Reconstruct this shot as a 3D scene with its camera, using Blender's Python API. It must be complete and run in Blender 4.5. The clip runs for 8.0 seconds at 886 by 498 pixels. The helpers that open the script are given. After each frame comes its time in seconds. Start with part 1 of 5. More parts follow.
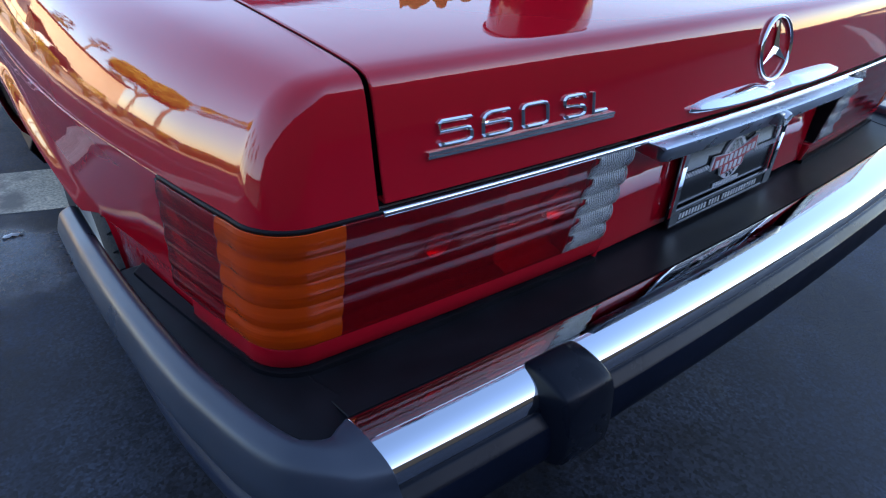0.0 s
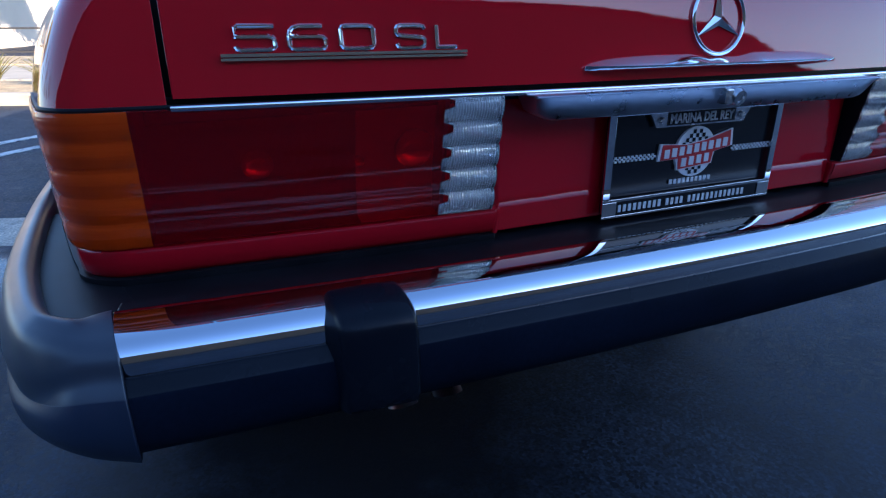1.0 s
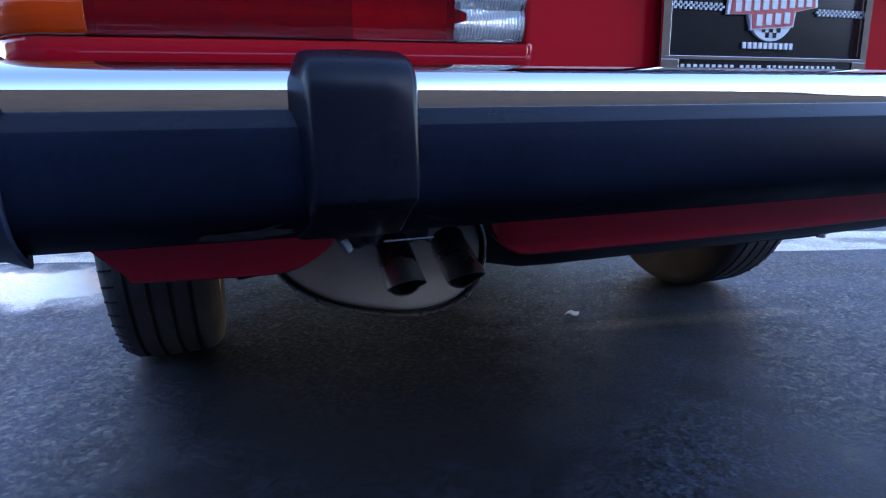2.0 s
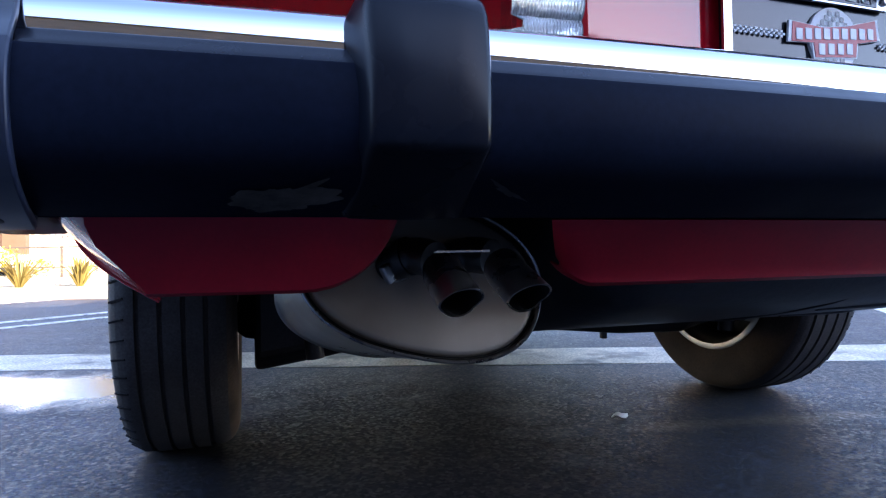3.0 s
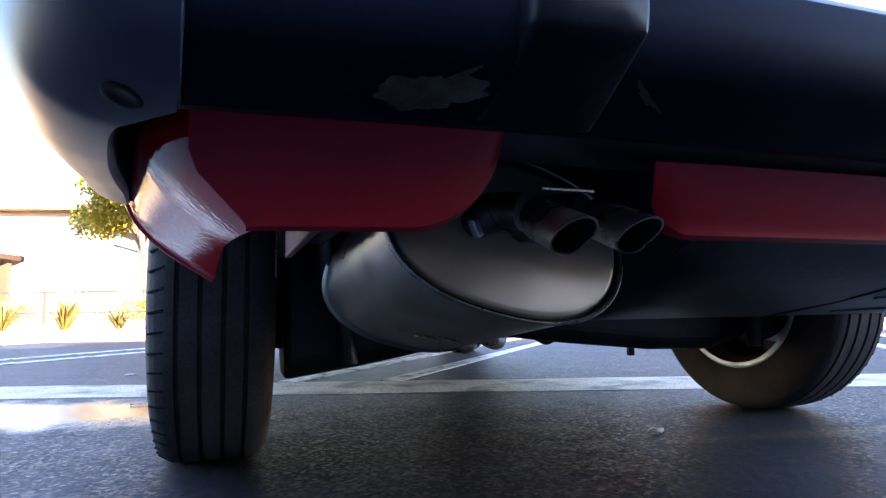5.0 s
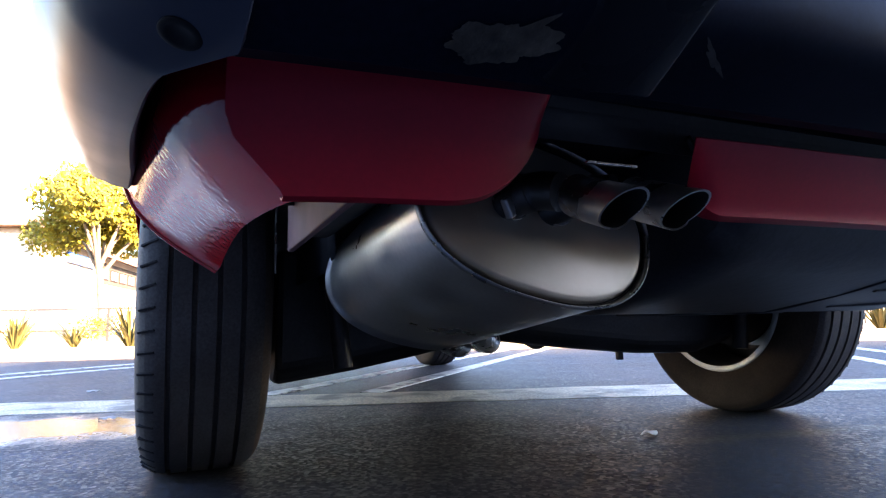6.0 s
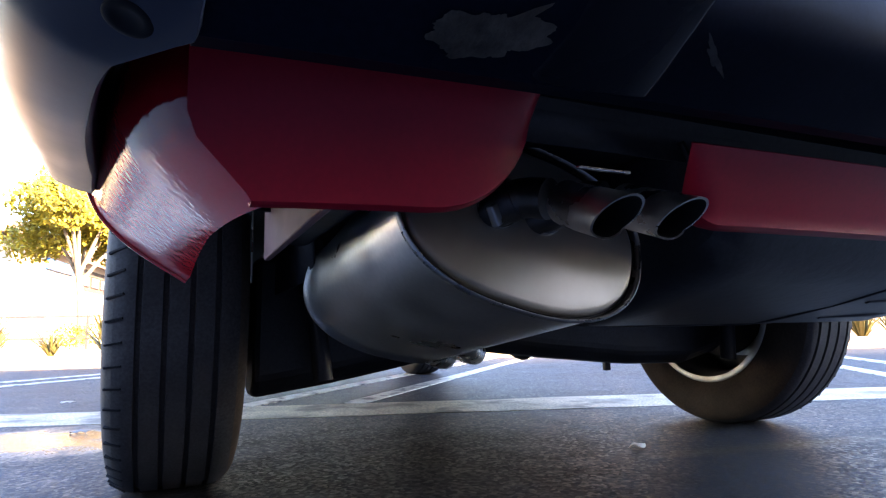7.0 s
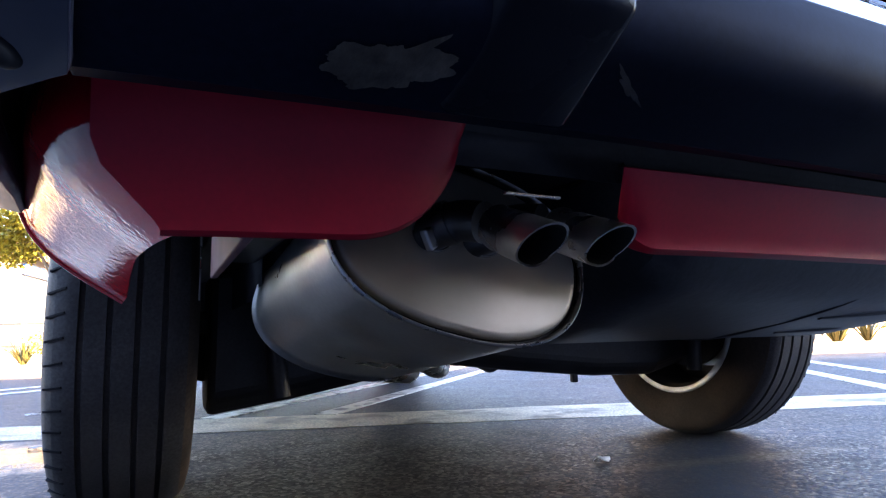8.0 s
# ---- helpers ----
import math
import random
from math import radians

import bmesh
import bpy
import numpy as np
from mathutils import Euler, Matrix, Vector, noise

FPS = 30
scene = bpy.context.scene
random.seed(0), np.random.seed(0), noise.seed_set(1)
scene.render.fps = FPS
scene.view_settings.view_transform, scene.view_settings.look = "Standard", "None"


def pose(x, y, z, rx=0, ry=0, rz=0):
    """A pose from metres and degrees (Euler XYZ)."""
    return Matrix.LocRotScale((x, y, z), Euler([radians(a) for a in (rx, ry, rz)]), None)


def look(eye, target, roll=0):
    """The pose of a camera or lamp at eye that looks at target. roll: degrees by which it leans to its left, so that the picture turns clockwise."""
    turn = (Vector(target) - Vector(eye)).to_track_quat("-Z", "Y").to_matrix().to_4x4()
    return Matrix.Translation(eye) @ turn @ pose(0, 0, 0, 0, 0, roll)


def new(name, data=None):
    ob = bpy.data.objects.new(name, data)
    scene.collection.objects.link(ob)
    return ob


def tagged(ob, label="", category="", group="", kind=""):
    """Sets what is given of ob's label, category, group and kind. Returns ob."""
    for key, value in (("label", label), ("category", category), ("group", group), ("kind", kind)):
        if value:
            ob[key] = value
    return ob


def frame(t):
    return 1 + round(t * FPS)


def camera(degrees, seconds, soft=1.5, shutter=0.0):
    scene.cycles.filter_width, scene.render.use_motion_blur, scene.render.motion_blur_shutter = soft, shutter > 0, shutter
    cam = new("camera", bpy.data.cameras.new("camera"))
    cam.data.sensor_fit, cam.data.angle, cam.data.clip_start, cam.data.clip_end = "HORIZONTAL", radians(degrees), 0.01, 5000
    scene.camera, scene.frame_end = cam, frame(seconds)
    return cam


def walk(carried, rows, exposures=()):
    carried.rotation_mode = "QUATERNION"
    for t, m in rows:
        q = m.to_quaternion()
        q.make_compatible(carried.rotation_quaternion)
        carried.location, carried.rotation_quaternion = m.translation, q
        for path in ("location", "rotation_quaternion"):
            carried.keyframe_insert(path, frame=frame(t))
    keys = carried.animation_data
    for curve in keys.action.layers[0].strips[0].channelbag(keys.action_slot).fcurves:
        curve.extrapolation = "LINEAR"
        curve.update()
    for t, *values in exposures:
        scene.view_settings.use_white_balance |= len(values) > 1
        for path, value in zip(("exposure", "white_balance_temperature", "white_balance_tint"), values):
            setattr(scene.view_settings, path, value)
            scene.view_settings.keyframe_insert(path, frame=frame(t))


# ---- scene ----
cam = camera(73.7, 8.0, soft=1.25)
PATH = [
    (0, (-0.935, -0.411, 0.963), (0.148, 0.908, -0.08), 2.5),
    (0.5, (-0.753, -0.556, 0.937), (0.078, 1.038, 0.06), 0.4),
    (1, (-0.663, -0.632, 0.781), (0.075, 1.082, 0.064), -0.2),
    (1.5, (-0.629, -0.606, 0.602), (0.059, 1.174, 0.004), -0.6),
    (1.7, (-0.62, -0.593, 0.547), (0.05, 1.209, -0.004), -1.0),
    (2.8, (-0.609, -0.491, 0.393), (0.012, 1.41, 0.369), -0.9),
    (3, (-0.627, -0.495, 0.369), (-0.006, 1.406, 0.4), -1.0),
    (3.5, (-0.646, -0.498, 0.35), (-0.037, 1.406, 0.421), -1.0),
    (4, (-0.659, -0.495, 0.317), (-0.048, 1.408, 0.412), -0.8),
    (4.5, (-0.684, -0.472, 0.296), (-0.06, 1.422, 0.448), -0.8),
    (6, (-0.767, -0.397, 0.246), (0.009, 1.427, 0.507), -1.3),
    (6.5, (-0.772, -0.385, 0.243), (0.031, 1.426, 0.518), -1.3),
    (7, (-0.752, -0.37, 0.252), (0.067, 1.432, 0.537), -1.3),
    (7.5, (-0.723, -0.37, 0.263), (0.121, 1.419, 0.557), -1.3),
    (8, (-0.708, -0.382, 0.269), (0.157, 1.396, 0.569), -1.5),
]
walk(cam, [(t, look(eye, target, roll)) for t, eye, target, roll in PATH], exposures=[(0.0, 2.4, 7200, 20), (0.5, 1.9, 6200, 18), (1.0, 1.85, 5500, 17), (1.7, 2.85, 6000, 26), (2.8, 3.25, 6800, 26), (4.5, 3.48, 7100, 24), (6.0, 3.68, 7200, 26), (8.0, 3.95, 7500, 27)])
SHADE_H = 7.75   # height of the building behind that shades the car

# ---- light ----
world = bpy.data.worlds.new("sky")
scene.world = world
world.use_nodes = True
wn = world.node_tree.nodes
sky = wn.new("ShaderNodeTexSky")
sky.sky_type = "NISHITA"
sky.sun_disc = False
SUN_EL, SUN_AZ = radians(17), math.atan2(0.50, -0.86)
sky.sun_elevation, sky.sun_rotation = SUN_EL, SUN_AZ
sky.air_density, sky.dust_density, sky.ozone_density = 1.0, 0.2, 3.0
world.node_tree.links.new(sky.outputs[0], wn["Background"].inputs[0])
wn["Background"].inputs[1].default_value = 0.14
sun = new("sun", bpy.data.lights.new("sun", "SUN"))
sun.data.energy, sun.data.angle, sun.data.color = 5.0, radians(0.55), (1.0, 0.83, 0.60)
SUN_TO = Vector((math.sin(SUN_AZ) * math.cos(SUN_EL), math.cos(SUN_AZ) * math.cos(SUN_EL), math.sin(SUN_EL)))
sun.matrix_world = look(SUN_TO * 60, (0, 0, 0))


# ---- materials ----
def material(name, color, rough=0.5, metal=0.0, coat=0.0, spec=0.5, trans=0.0, ior=1.5,
             vary=0.0, scale=8.0, grain=0.0, grain_scale=200.0, bump=0.0, bump_scale=60.0,
             rough_vary=0.0, stain=None, stain_scale=2.0, stain_at=0.55, stain_rough=None, emit=None, per_object=0.0, coat_rough=0.03, coat_ior=1.5, bump_detail=4.0):
    m = bpy.data.materials.new(name)
    m.use_nodes = True
    n, l = m.node_tree.nodes, m.node_tree.links
    b = n["Principled BSDF"]
    b.inputs["Roughness"].default_value = rough
    b.inputs["Metallic"].default_value = metal
    b.inputs["Coat Weight"].default_value = coat
    b.inputs["Coat Roughness"].default_value = coat_rough
    b.inputs["Coat IOR"].default_value = coat_ior
    b.inputs["Specular IOR Level"].default_value = spec
    b.inputs["Transmission Weight"].default_value = trans
    b.inputs["IOR"].default_value = ior
    where = n.new("ShaderNodeTexCoord").outputs["Object"]

    def noise_at(s, detail=5.0):
        t = n.new("ShaderNodeTexNoise")
        t.inputs["Scale"].default_value, t.inputs["Detail"].default_value = s, detail
        l.new(where, t.inputs["Vector"])
        return t.outputs["Fac"]

    def mix(fac, a, c, kind="MIX"):
        x = n.new("ShaderNodeMix")
        x.data_type, x.blend_type = "RGBA", kind
        for socket, v in ((x.inputs[0], fac), (x.inputs[6], a), (x.inputs[7], c)):
            if isinstance(v, bpy.types.NodeSocket):
                l.new(v, socket)
            else:
                socket.default_value = v if isinstance(v, float) else (*v, 1)
        return x.outputs[2]

    def ramp(value, lo, hi, a=0.0, c=1.0):
        r = n.new("ShaderNodeMapRange")
        for i, v in enumerate((lo, hi, a, c)):
            r.inputs[i + 1].default_value = v
        l.new(value, r.inputs[0])
        return r.outputs[0]

    shade = color
    if vary:
        shade = mix(ramp(noise_at(scale), 0.3, 0.7), tuple(c * (1 - vary) for c in color), tuple(min(1, c * (1 + vary)) for c in color))
    if grain:
        g = ramp(noise_at(grain_scale, 3.0), 0.3, 0.7, 1 - grain, 1 + grain)
        shade = mix(1.0, shade, g, "MULTIPLY")
    mask = None
    if stain:
        mask = ramp(noise_at(stain_scale, 7.0), stain_at, stain_at + 0.12)
        shade = mix(mask, shade, stain)
    if per_object:
        info = n.new("ShaderNodeObjectInfo")
        shade = mix(1.0, shade, ramp(info.outputs["Random"], 0, 1, 1 - per_object, 1 + per_object), "MULTIPLY")
    if isinstance(shade, bpy.types.NodeSocket):
        l.new(shade, b.inputs["Base Color"])
    else:
        b.inputs["Base Color"].default_value = (*shade, 1)
    if rough_vary:
        l.new(ramp(noise_at(scale * 1.7), 0.3, 0.7, max(0.02, rough - rough_vary), min(1, rough + rough_vary)), b.inputs["Roughness"])
    elif mask is not None and stain_rough is not None:
        l.new(ramp(mask, 0, 1, rough, stain_rough), b.inputs["Roughness"])
    if bump:
        h = n.new("ShaderNodeBump")
        h.inputs["Strength"].default_value = bump
        h.inputs["Distance"].default_value = 0.3 / bump_scale
        l.new(noise_at(bump_scale, bump_detail), h.inputs["Height"])
        l.new(h.outputs[0], b.inputs["Normal"])
        if coat:
            l.new(h.outputs[0], b.inputs["Coat Normal"])
    if emit:
        b.inputs["Emission Color"].default_value = (*emit[0], 1)
        b.inputs["Emission Strength"].default_value = emit[1]
    return m


RED = (0.44, 0.004, 0.013)
paint = material("red_paint", RED, 0.6, coat=1.0, spec=0.0, coat_ior=1.54, vary=0.06, scale=3, bump=0.010, bump_scale=5)
paint_chip = material("red_stone_guard_paint", RED, 0.6, coat=1.0, spec=0.0, coat_ior=2.0, coat_rough=0.05, vary=0.12, scale=12, bump=0.2, bump_scale=130, bump_detail=3.0)
paint_dusty = material("dusty_red_paint", (0.43, 0.008, 0.026), 0.42, spec=0.3, vary=0.12, scale=9, grain=0.06)
chrome = material("chrome", (0.60, 0.62, 0.65), 0.03, metal=1.0, bump=0.006, bump_scale=9)
bright_chrome = material("bright_chrome", (0.86, 0.87, 0.89), 0.10, metal=1.0, bump=0.01, bump_scale=40)
chrome_dull = material("dull_chrome", (0.55, 0.56, 0.58), 0.22, metal=1.0, vary=0.15, scale=20, rough_vary=0.08)
rubber = material("black_bumper_rubber", (0.0052, 0.0078, 0.0160), 0.46, spec=0.025, vary=0.25, scale=6, grain=0.15, rough_vary=0.08, bump=0.05, bump_scale=400)
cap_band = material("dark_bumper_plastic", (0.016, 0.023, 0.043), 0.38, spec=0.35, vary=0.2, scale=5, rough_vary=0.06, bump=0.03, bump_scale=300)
overrider_rubber = material("glossy_overrider_rubber", (0.005, 0.0065, 0.011), 0.26, spec=0.14, vary=0.2, scale=9, rough_vary=0.08, bump=0.03, bump_scale=300)
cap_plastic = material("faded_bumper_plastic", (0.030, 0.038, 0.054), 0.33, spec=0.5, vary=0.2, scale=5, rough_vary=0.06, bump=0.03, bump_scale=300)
black_trim = material("black_trim", (0.008, 0.008, 0.010), 0.45, spec=0.12, vary=0.3, scale=20)
underbody = material("black_underseal", (0.020, 0.020, 0.025), 0.42, spec=0.40, vary=0.4, scale=9, grain=0.3, bump=0.09, bump_scale=60, stain=(0.026, 0.022, 0.020), stain_scale=5)
tyre_rubber = material("tyre_rubber", (0.042, 0.040, 0.042), 0.7, spec=0.35, vary=0.25, scale=14, grain=0.3, grain_scale=260, bump=0.10, bump_scale=180)
tyre_brown = material("dusty_tyre_sidewall", (0.062, 0.044, 0.034), 0.75, spec=0.3, vary=0.35, scale=9, grain=0.2, bump=0.06, bump_scale=120)
alloy = material("brushed_alloy", (0.72, 0.70, 0.66), 0.42, metal=0.8, vary=0.15, scale=12, rough_vary=0.1)
alloy_dirty = material("brake_dusted_alloy", (0.17, 0.14, 0.12), 0.6, metal=0.6, vary=0.3, scale=15)
steel = material("aluminised_steel", (0.78, 0.78, 0.79), 0.33, metal=1.0, vary=0.10, scale=7, grain=0.04, rough_vary=0.07)
steel_brown = material("browned_steel", (0.30, 0.26, 0.215), 0.45, metal=0.75, vary=0.18, scale=9, rough_vary=0.08, bump=0.02, bump_scale=60, stain=(0.25, 0.21, 0.17), stain_scale=7, stain_at=0.54)
steel_rim = material("bright_rim_steel", (0.52, 0.51, 0.50), 0.30, metal=1.0, vary=0.15, scale=30, rough_vary=0.08)
steel_dark = material("sooty_steel", (0.58, 0.57, 0.56), 0.30, metal=1.0, vary=0.3, scale=18, rough_vary=0.12)
steel_black = material("blackened_steel", (0.085, 0.082, 0.082), 0.42, metal=1.0, vary=0.3, scale=30, rough_vary=0.12)
soot_and_shade = material("soot_and_shade", (0.006, 0.006, 0.006), 0.9)
iron = material("rusty_iron", (0.05, 0.035, 0.028), 0.7, vary=0.4, scale=25, bump=0.2, bump_scale=90)
amber_lens = material("amber_lens", (0.80, 0.075, 0.002), 0.20, trans=0.45, ior=1.4, bump=0.05, bump_scale=260)
red_lens = material("red_lens", (0.74, 0.006, 0.020), 0.12, trans=0.86, spec=0.35, ior=1.4, bump=0.02, bump_scale=120)
clear_lens = material("clear_lens", (0.92, 0.94, 0.95), 0.10, trans=0.75, ior=1.4)
cn = clear_lens.node_tree
wave, coords, ridge = cn.nodes.new("ShaderNodeTexWave"), cn.nodes.new("ShaderNodeTexCoord"), cn.nodes.new("ShaderNodeBump")
wave.inputs["Scale"].default_value, ridge.inputs["Strength"].default_value, ridge.inputs["Distance"].default_value = 95.0, 0.7, 0.002
cn.links.new(coords.outputs["Object"], wave.inputs["Vector"])
cn.links.new(wave.outputs["Fac"], ridge.inputs["Height"])
cn.links.new(ridge.outputs[0], cn.nodes["Principled BSDF"].inputs["Normal"])
for lens in (amber_lens, red_lens):   # fine drawn-out streaks moulded into the lenses
    ln = lens.node_tree
    coords, place, streak, ridge = (ln.nodes.new("ShaderNode" + k) for k in ("TexCoord", "Mapping", "TexNoise", "Bump"))
    place.inputs["Scale"].default_value = (5.0, 5.0, 150.0)
    streak.inputs["Scale"].default_value, streak.inputs["Detail"].default_value = 1.0, 3.0
    ridge.inputs["Strength"].default_value, ridge.inputs["Distance"].default_value = (0.30 if lens is amber_lens else 0.12), 0.004
    ln.links.new(coords.outputs["Object"], place.inputs["Vector"])
    ln.links.new(place.outputs[0], streak.inputs["Vector"])
    ln.links.new(streak.outputs["Fac"], ridge.inputs["Height"])
    ln.links.new(ridge.outputs[0], ln.nodes["Principled BSDF"].inputs["Normal"])
lamp_inside = material("lamp_reflector", (0.80, 0.78, 0.75), 0.4, vary=0.1, scale=30)
lamp_mirror = material("lamp_mirror", (0.92, 0.90, 0.88), 0.22, metal=1.0)
lamp_dark = material("lamp_housing", (0.16, 0.14, 0.14), 0.6)
apron_paint = material("dusty_apron_paint", (0.24, 0.12, 0.12), 0.7, vary=0.2, scale=12)
glass = material("window_glass", (0.55, 0.60, 0.60), 0.02, trans=0.9, ior=1.45)
plate_black = material("plate_black", (0.007, 0.008, 0.011), 0.16, spec=0.40, vary=0.2, scale=30)
plate_white = material("plate_print_white", (0.62, 0.63, 0.65), 0.4)
plate_red = material("plate_print_red", (0.42, 0.012, 0.016), 0.4)
yellow_cloth = material("yellow_cloth", (0.80, 0.37, 0.05), 0.95, vary=0.18, scale=20, grain=0.2, grain_scale=600, bump=0.3, bump_scale=500)
red_plastic = material("red_plastic", (0.45, 0.008, 0.012), 0.2, coat=0.4)
grey_metal = material("blue_grey_satin_metal", (0.50, 0.54, 0.60), 0.30, metal=1.0, vary=0.08, scale=25, rough_vary=0.05)

asphalt = material("asphalt", (0.027, 0.033, 0.046), 0.58, spec=0.22, vary=0.4, scale=7, grain=0.4, grain_scale=150, bump=0.35, bump_scale=330, bump_detail=9.0, stain=(0.022, 0.0245, 0.031), stain_scale=1.9, stain_at=0.50)
# aggregate: stones of a few millimetres, some pale, in dark binder
an, al = asphalt.node_tree.nodes, asphalt.node_tree.links
bsdf = an["Principled BSDF"]
coords, stones, knobs, tint, mixed = (an.new("ShaderNode" + k) for k in ("TexCoord", "TexVoronoi", "Bump", "MapRange", "Mix"))
stones.inputs["Scale"].default_value = 130.0
knobs.inputs["Strength"].default_value, knobs.inputs["Distance"].default_value = 0.95, 0.0058
al.new(coords.outputs["Object"], stones.inputs["Vector"])
al.new(stones.outputs["Color"], knobs.inputs["Height"])
al.new(bsdf.inputs["Normal"].links[0].from_socket, knobs.inputs["Normal"])
al.new(knobs.outputs[0], bsdf.inputs["Normal"])
mixed.data_type, mixed.blend_type = "RGBA", "MULTIPLY"
mixed.inputs[0].default_value = 1.0
for k, v in enumerate((0.15, 1.0, 0.35, 2.1)):
    tint.inputs[k + 1].default_value = v
al.new(stones.outputs["Color"], tint.inputs[0])
al.new(bsdf.inputs["Base Color"].links[0].from_socket, mixed.inputs[6])
al.new(tint.outputs[0], mixed.inputs[7])
al.new(mixed.outputs[2], bsdf.inputs["Base Color"])
# a damp patch with a soft, broken edge beside the wheel
an, al = asphalt.node_tree.nodes, asphalt.node_tree.links
coords, place, ball, rag, add, damp, rough_mix = (an.new("ShaderNode" + k) for k in ("TexCoord", "Mapping", "TexGradient", "TexNoise", "Math", "MapRange", "Mix"))
place.vector_type, ball.gradient_type, add.operation = "TEXTURE", "SPHERICAL", "ADD"
place.inputs["Location"].default_value, place.inputs["Rotation"].default_value, place.inputs["Scale"].default_value = (-1.32, 1.58, 0), (0, 0, radians(-20)), (0.85, 0.34, 1)
rag.inputs["Scale"].default_value, rag.inputs["Detail"].default_value = 7.0, 6.0
al.new(coords.outputs["Object"], place.inputs["Vector"])
al.new(coords.outputs["Object"], rag.inputs["Vector"])
al.new(place.outputs[0], ball.inputs[0])
al.new(ball.outputs["Fac"], add.inputs[0])
al.new(rag.outputs["Fac"], add.inputs[1])
for k, v in enumerate((0.62, 1.0, 0.0, 1.0)):
    damp.inputs[k + 1].default_value = v
al.new(add.outputs[0], damp.inputs[0])
rough_mix.inputs[3].default_value = 0.11
shine = an.new("ShaderNodeMapRange")
for k, v in enumerate((0.1, 0.9, 0.42, 0.85)):
    shine.inputs[k + 1].default_value = v
al.new(stones.outputs["Color"], shine.inputs[0])
al.new(shine.outputs[0], rough_mix.inputs[2])
al.new(damp.outputs[0], rough_mix.inputs[0])
al.new(rough_mix.outputs[0], an["Principled BSDF"].inputs["Roughness"])
# sunlit streak by the right wheel painted into the colour; dusty is its mask
place2, ball2, add2, dusty, sun_streak = (an.new("ShaderNode" + k) for k in ("Mapping", "TexGradient", "Math", "MapRange", "Mix"))
place2.vector_type, ball2.gradient_type, add2.operation = "TEXTURE", "SPHERICAL", "ADD"
place2.inputs["Location"].default_value, place2.inputs["Rotation"].default_value, place2.inputs["Scale"].default_value = (0.46, 0.525, 0), (0, 0, radians(-10)), (0.50, 0.055, 1)
al.new(coords.outputs["Object"], place2.inputs["Vector"])
al.new(place2.outputs[0], ball2.inputs[0])
al.new(ball2.outputs["Fac"], add2.inputs[0])
al.new(rag.outputs["Fac"], add2.inputs[1])
for k, v in enumerate((0.60, 1.25, 0.0, 0.8)):
    dusty.inputs[k + 1].default_value = v
al.new(add2.outputs[0], dusty.inputs[0])
sun_streak.data_type = "RGBA"
sun_streak.inputs[7].default_value = (0.11, 0.095, 0.075, 1)
al.new(dusty.outputs[0], sun_streak.inputs[0])
al.new(mixed.outputs[2], sun_streak.inputs[6])
# the shade under the car, painted as a dark patch along the stall's middle
place3, ball3, add3, tail_shade_mask, tail_shade = (an.new("ShaderNode" + k) for k in ("Mapping", "TexGradient", "Math", "MapRange", "Mix"))
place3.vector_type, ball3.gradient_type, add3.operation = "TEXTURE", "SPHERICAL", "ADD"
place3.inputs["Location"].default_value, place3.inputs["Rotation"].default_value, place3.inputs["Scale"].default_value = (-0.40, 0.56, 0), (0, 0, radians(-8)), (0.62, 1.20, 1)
al.new(coords.outputs["Object"], place3.inputs["Vector"])
al.new(place3.outputs[0], ball3.inputs[0])
al.new(ball3.outputs["Fac"], add3.inputs[0])
al.new(rag.outputs["Fac"], add3.inputs[1])
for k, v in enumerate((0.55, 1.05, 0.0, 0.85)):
    tail_shade_mask.inputs[k + 1].default_value = v
al.new(add3.outputs[0], tail_shade_mask.inputs[0])
tail_shade.data_type = "RGBA"
tail_shade.inputs[7].default_value = (0.007, 0.007, 0.0085, 1)
al.new(tail_shade_mask.outputs[0], tail_shade.inputs[0])
al.new(sun_streak.outputs[2], tail_shade.inputs[6])
al.new(tail_shade.outputs[2], bsdf.inputs["Base Color"])
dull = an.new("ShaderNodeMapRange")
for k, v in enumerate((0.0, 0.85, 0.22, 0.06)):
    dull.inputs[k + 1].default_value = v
al.new(tail_shade_mask.outputs[0], dull.inputs[0])
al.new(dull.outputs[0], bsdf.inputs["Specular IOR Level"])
concrete = material("concrete_gutter", (0.52, 0.45, 0.34), 0.6, vary=0.3, scale=5, grain=0.45, grain_scale=110, bump=0.6, bump_scale=110, stain=(0.16, 0.14, 0.115), stain_scale=5.5, stain_at=0.52)
kerb_concrete = material("kerb_concrete", (0.42, 0.36, 0.27), 0.85, vary=0.15, scale=4, grain=0.15, bump=0.2, bump_scale=60)
line_paint = material("worn_white_road_paint", (0.62, 0.60, 0.55), 0.6, vary=0.15, scale=10, stain=(0.07, 0.07, 0.075), stain_scale=16, stain_at=0.53, bump=0.3, bump_scale=90)
paper = material("white_paper", (0.75, 0.75, 0.75), 0.6)
mulch = material("dry_gravel_bed", (0.46, 0.34, 0.19), 0.95, vary=0.3, scale=6, grain=0.4, grain_scale=60, bump=0.6, bump_scale=40)
leaf_green = material("flax_leaf", (0.105, 0.092, 0.026), 0.5, vary=0.3, scale=3, per_object=0.25)
leaf_tree = material("tree_leaf", (0.34, 0.28, 0.03), 0.5, vary=0.35, scale=1.5)
bark = material("bark", (0.20, 0.15, 0.10), 0.9, vary=0.3, scale=9, bump=0.5, bump_scale=30)
palm_leaf = material("palm_leaf", (0.14, 0.13, 0.035), 0.6, vary=0.4, scale=2)
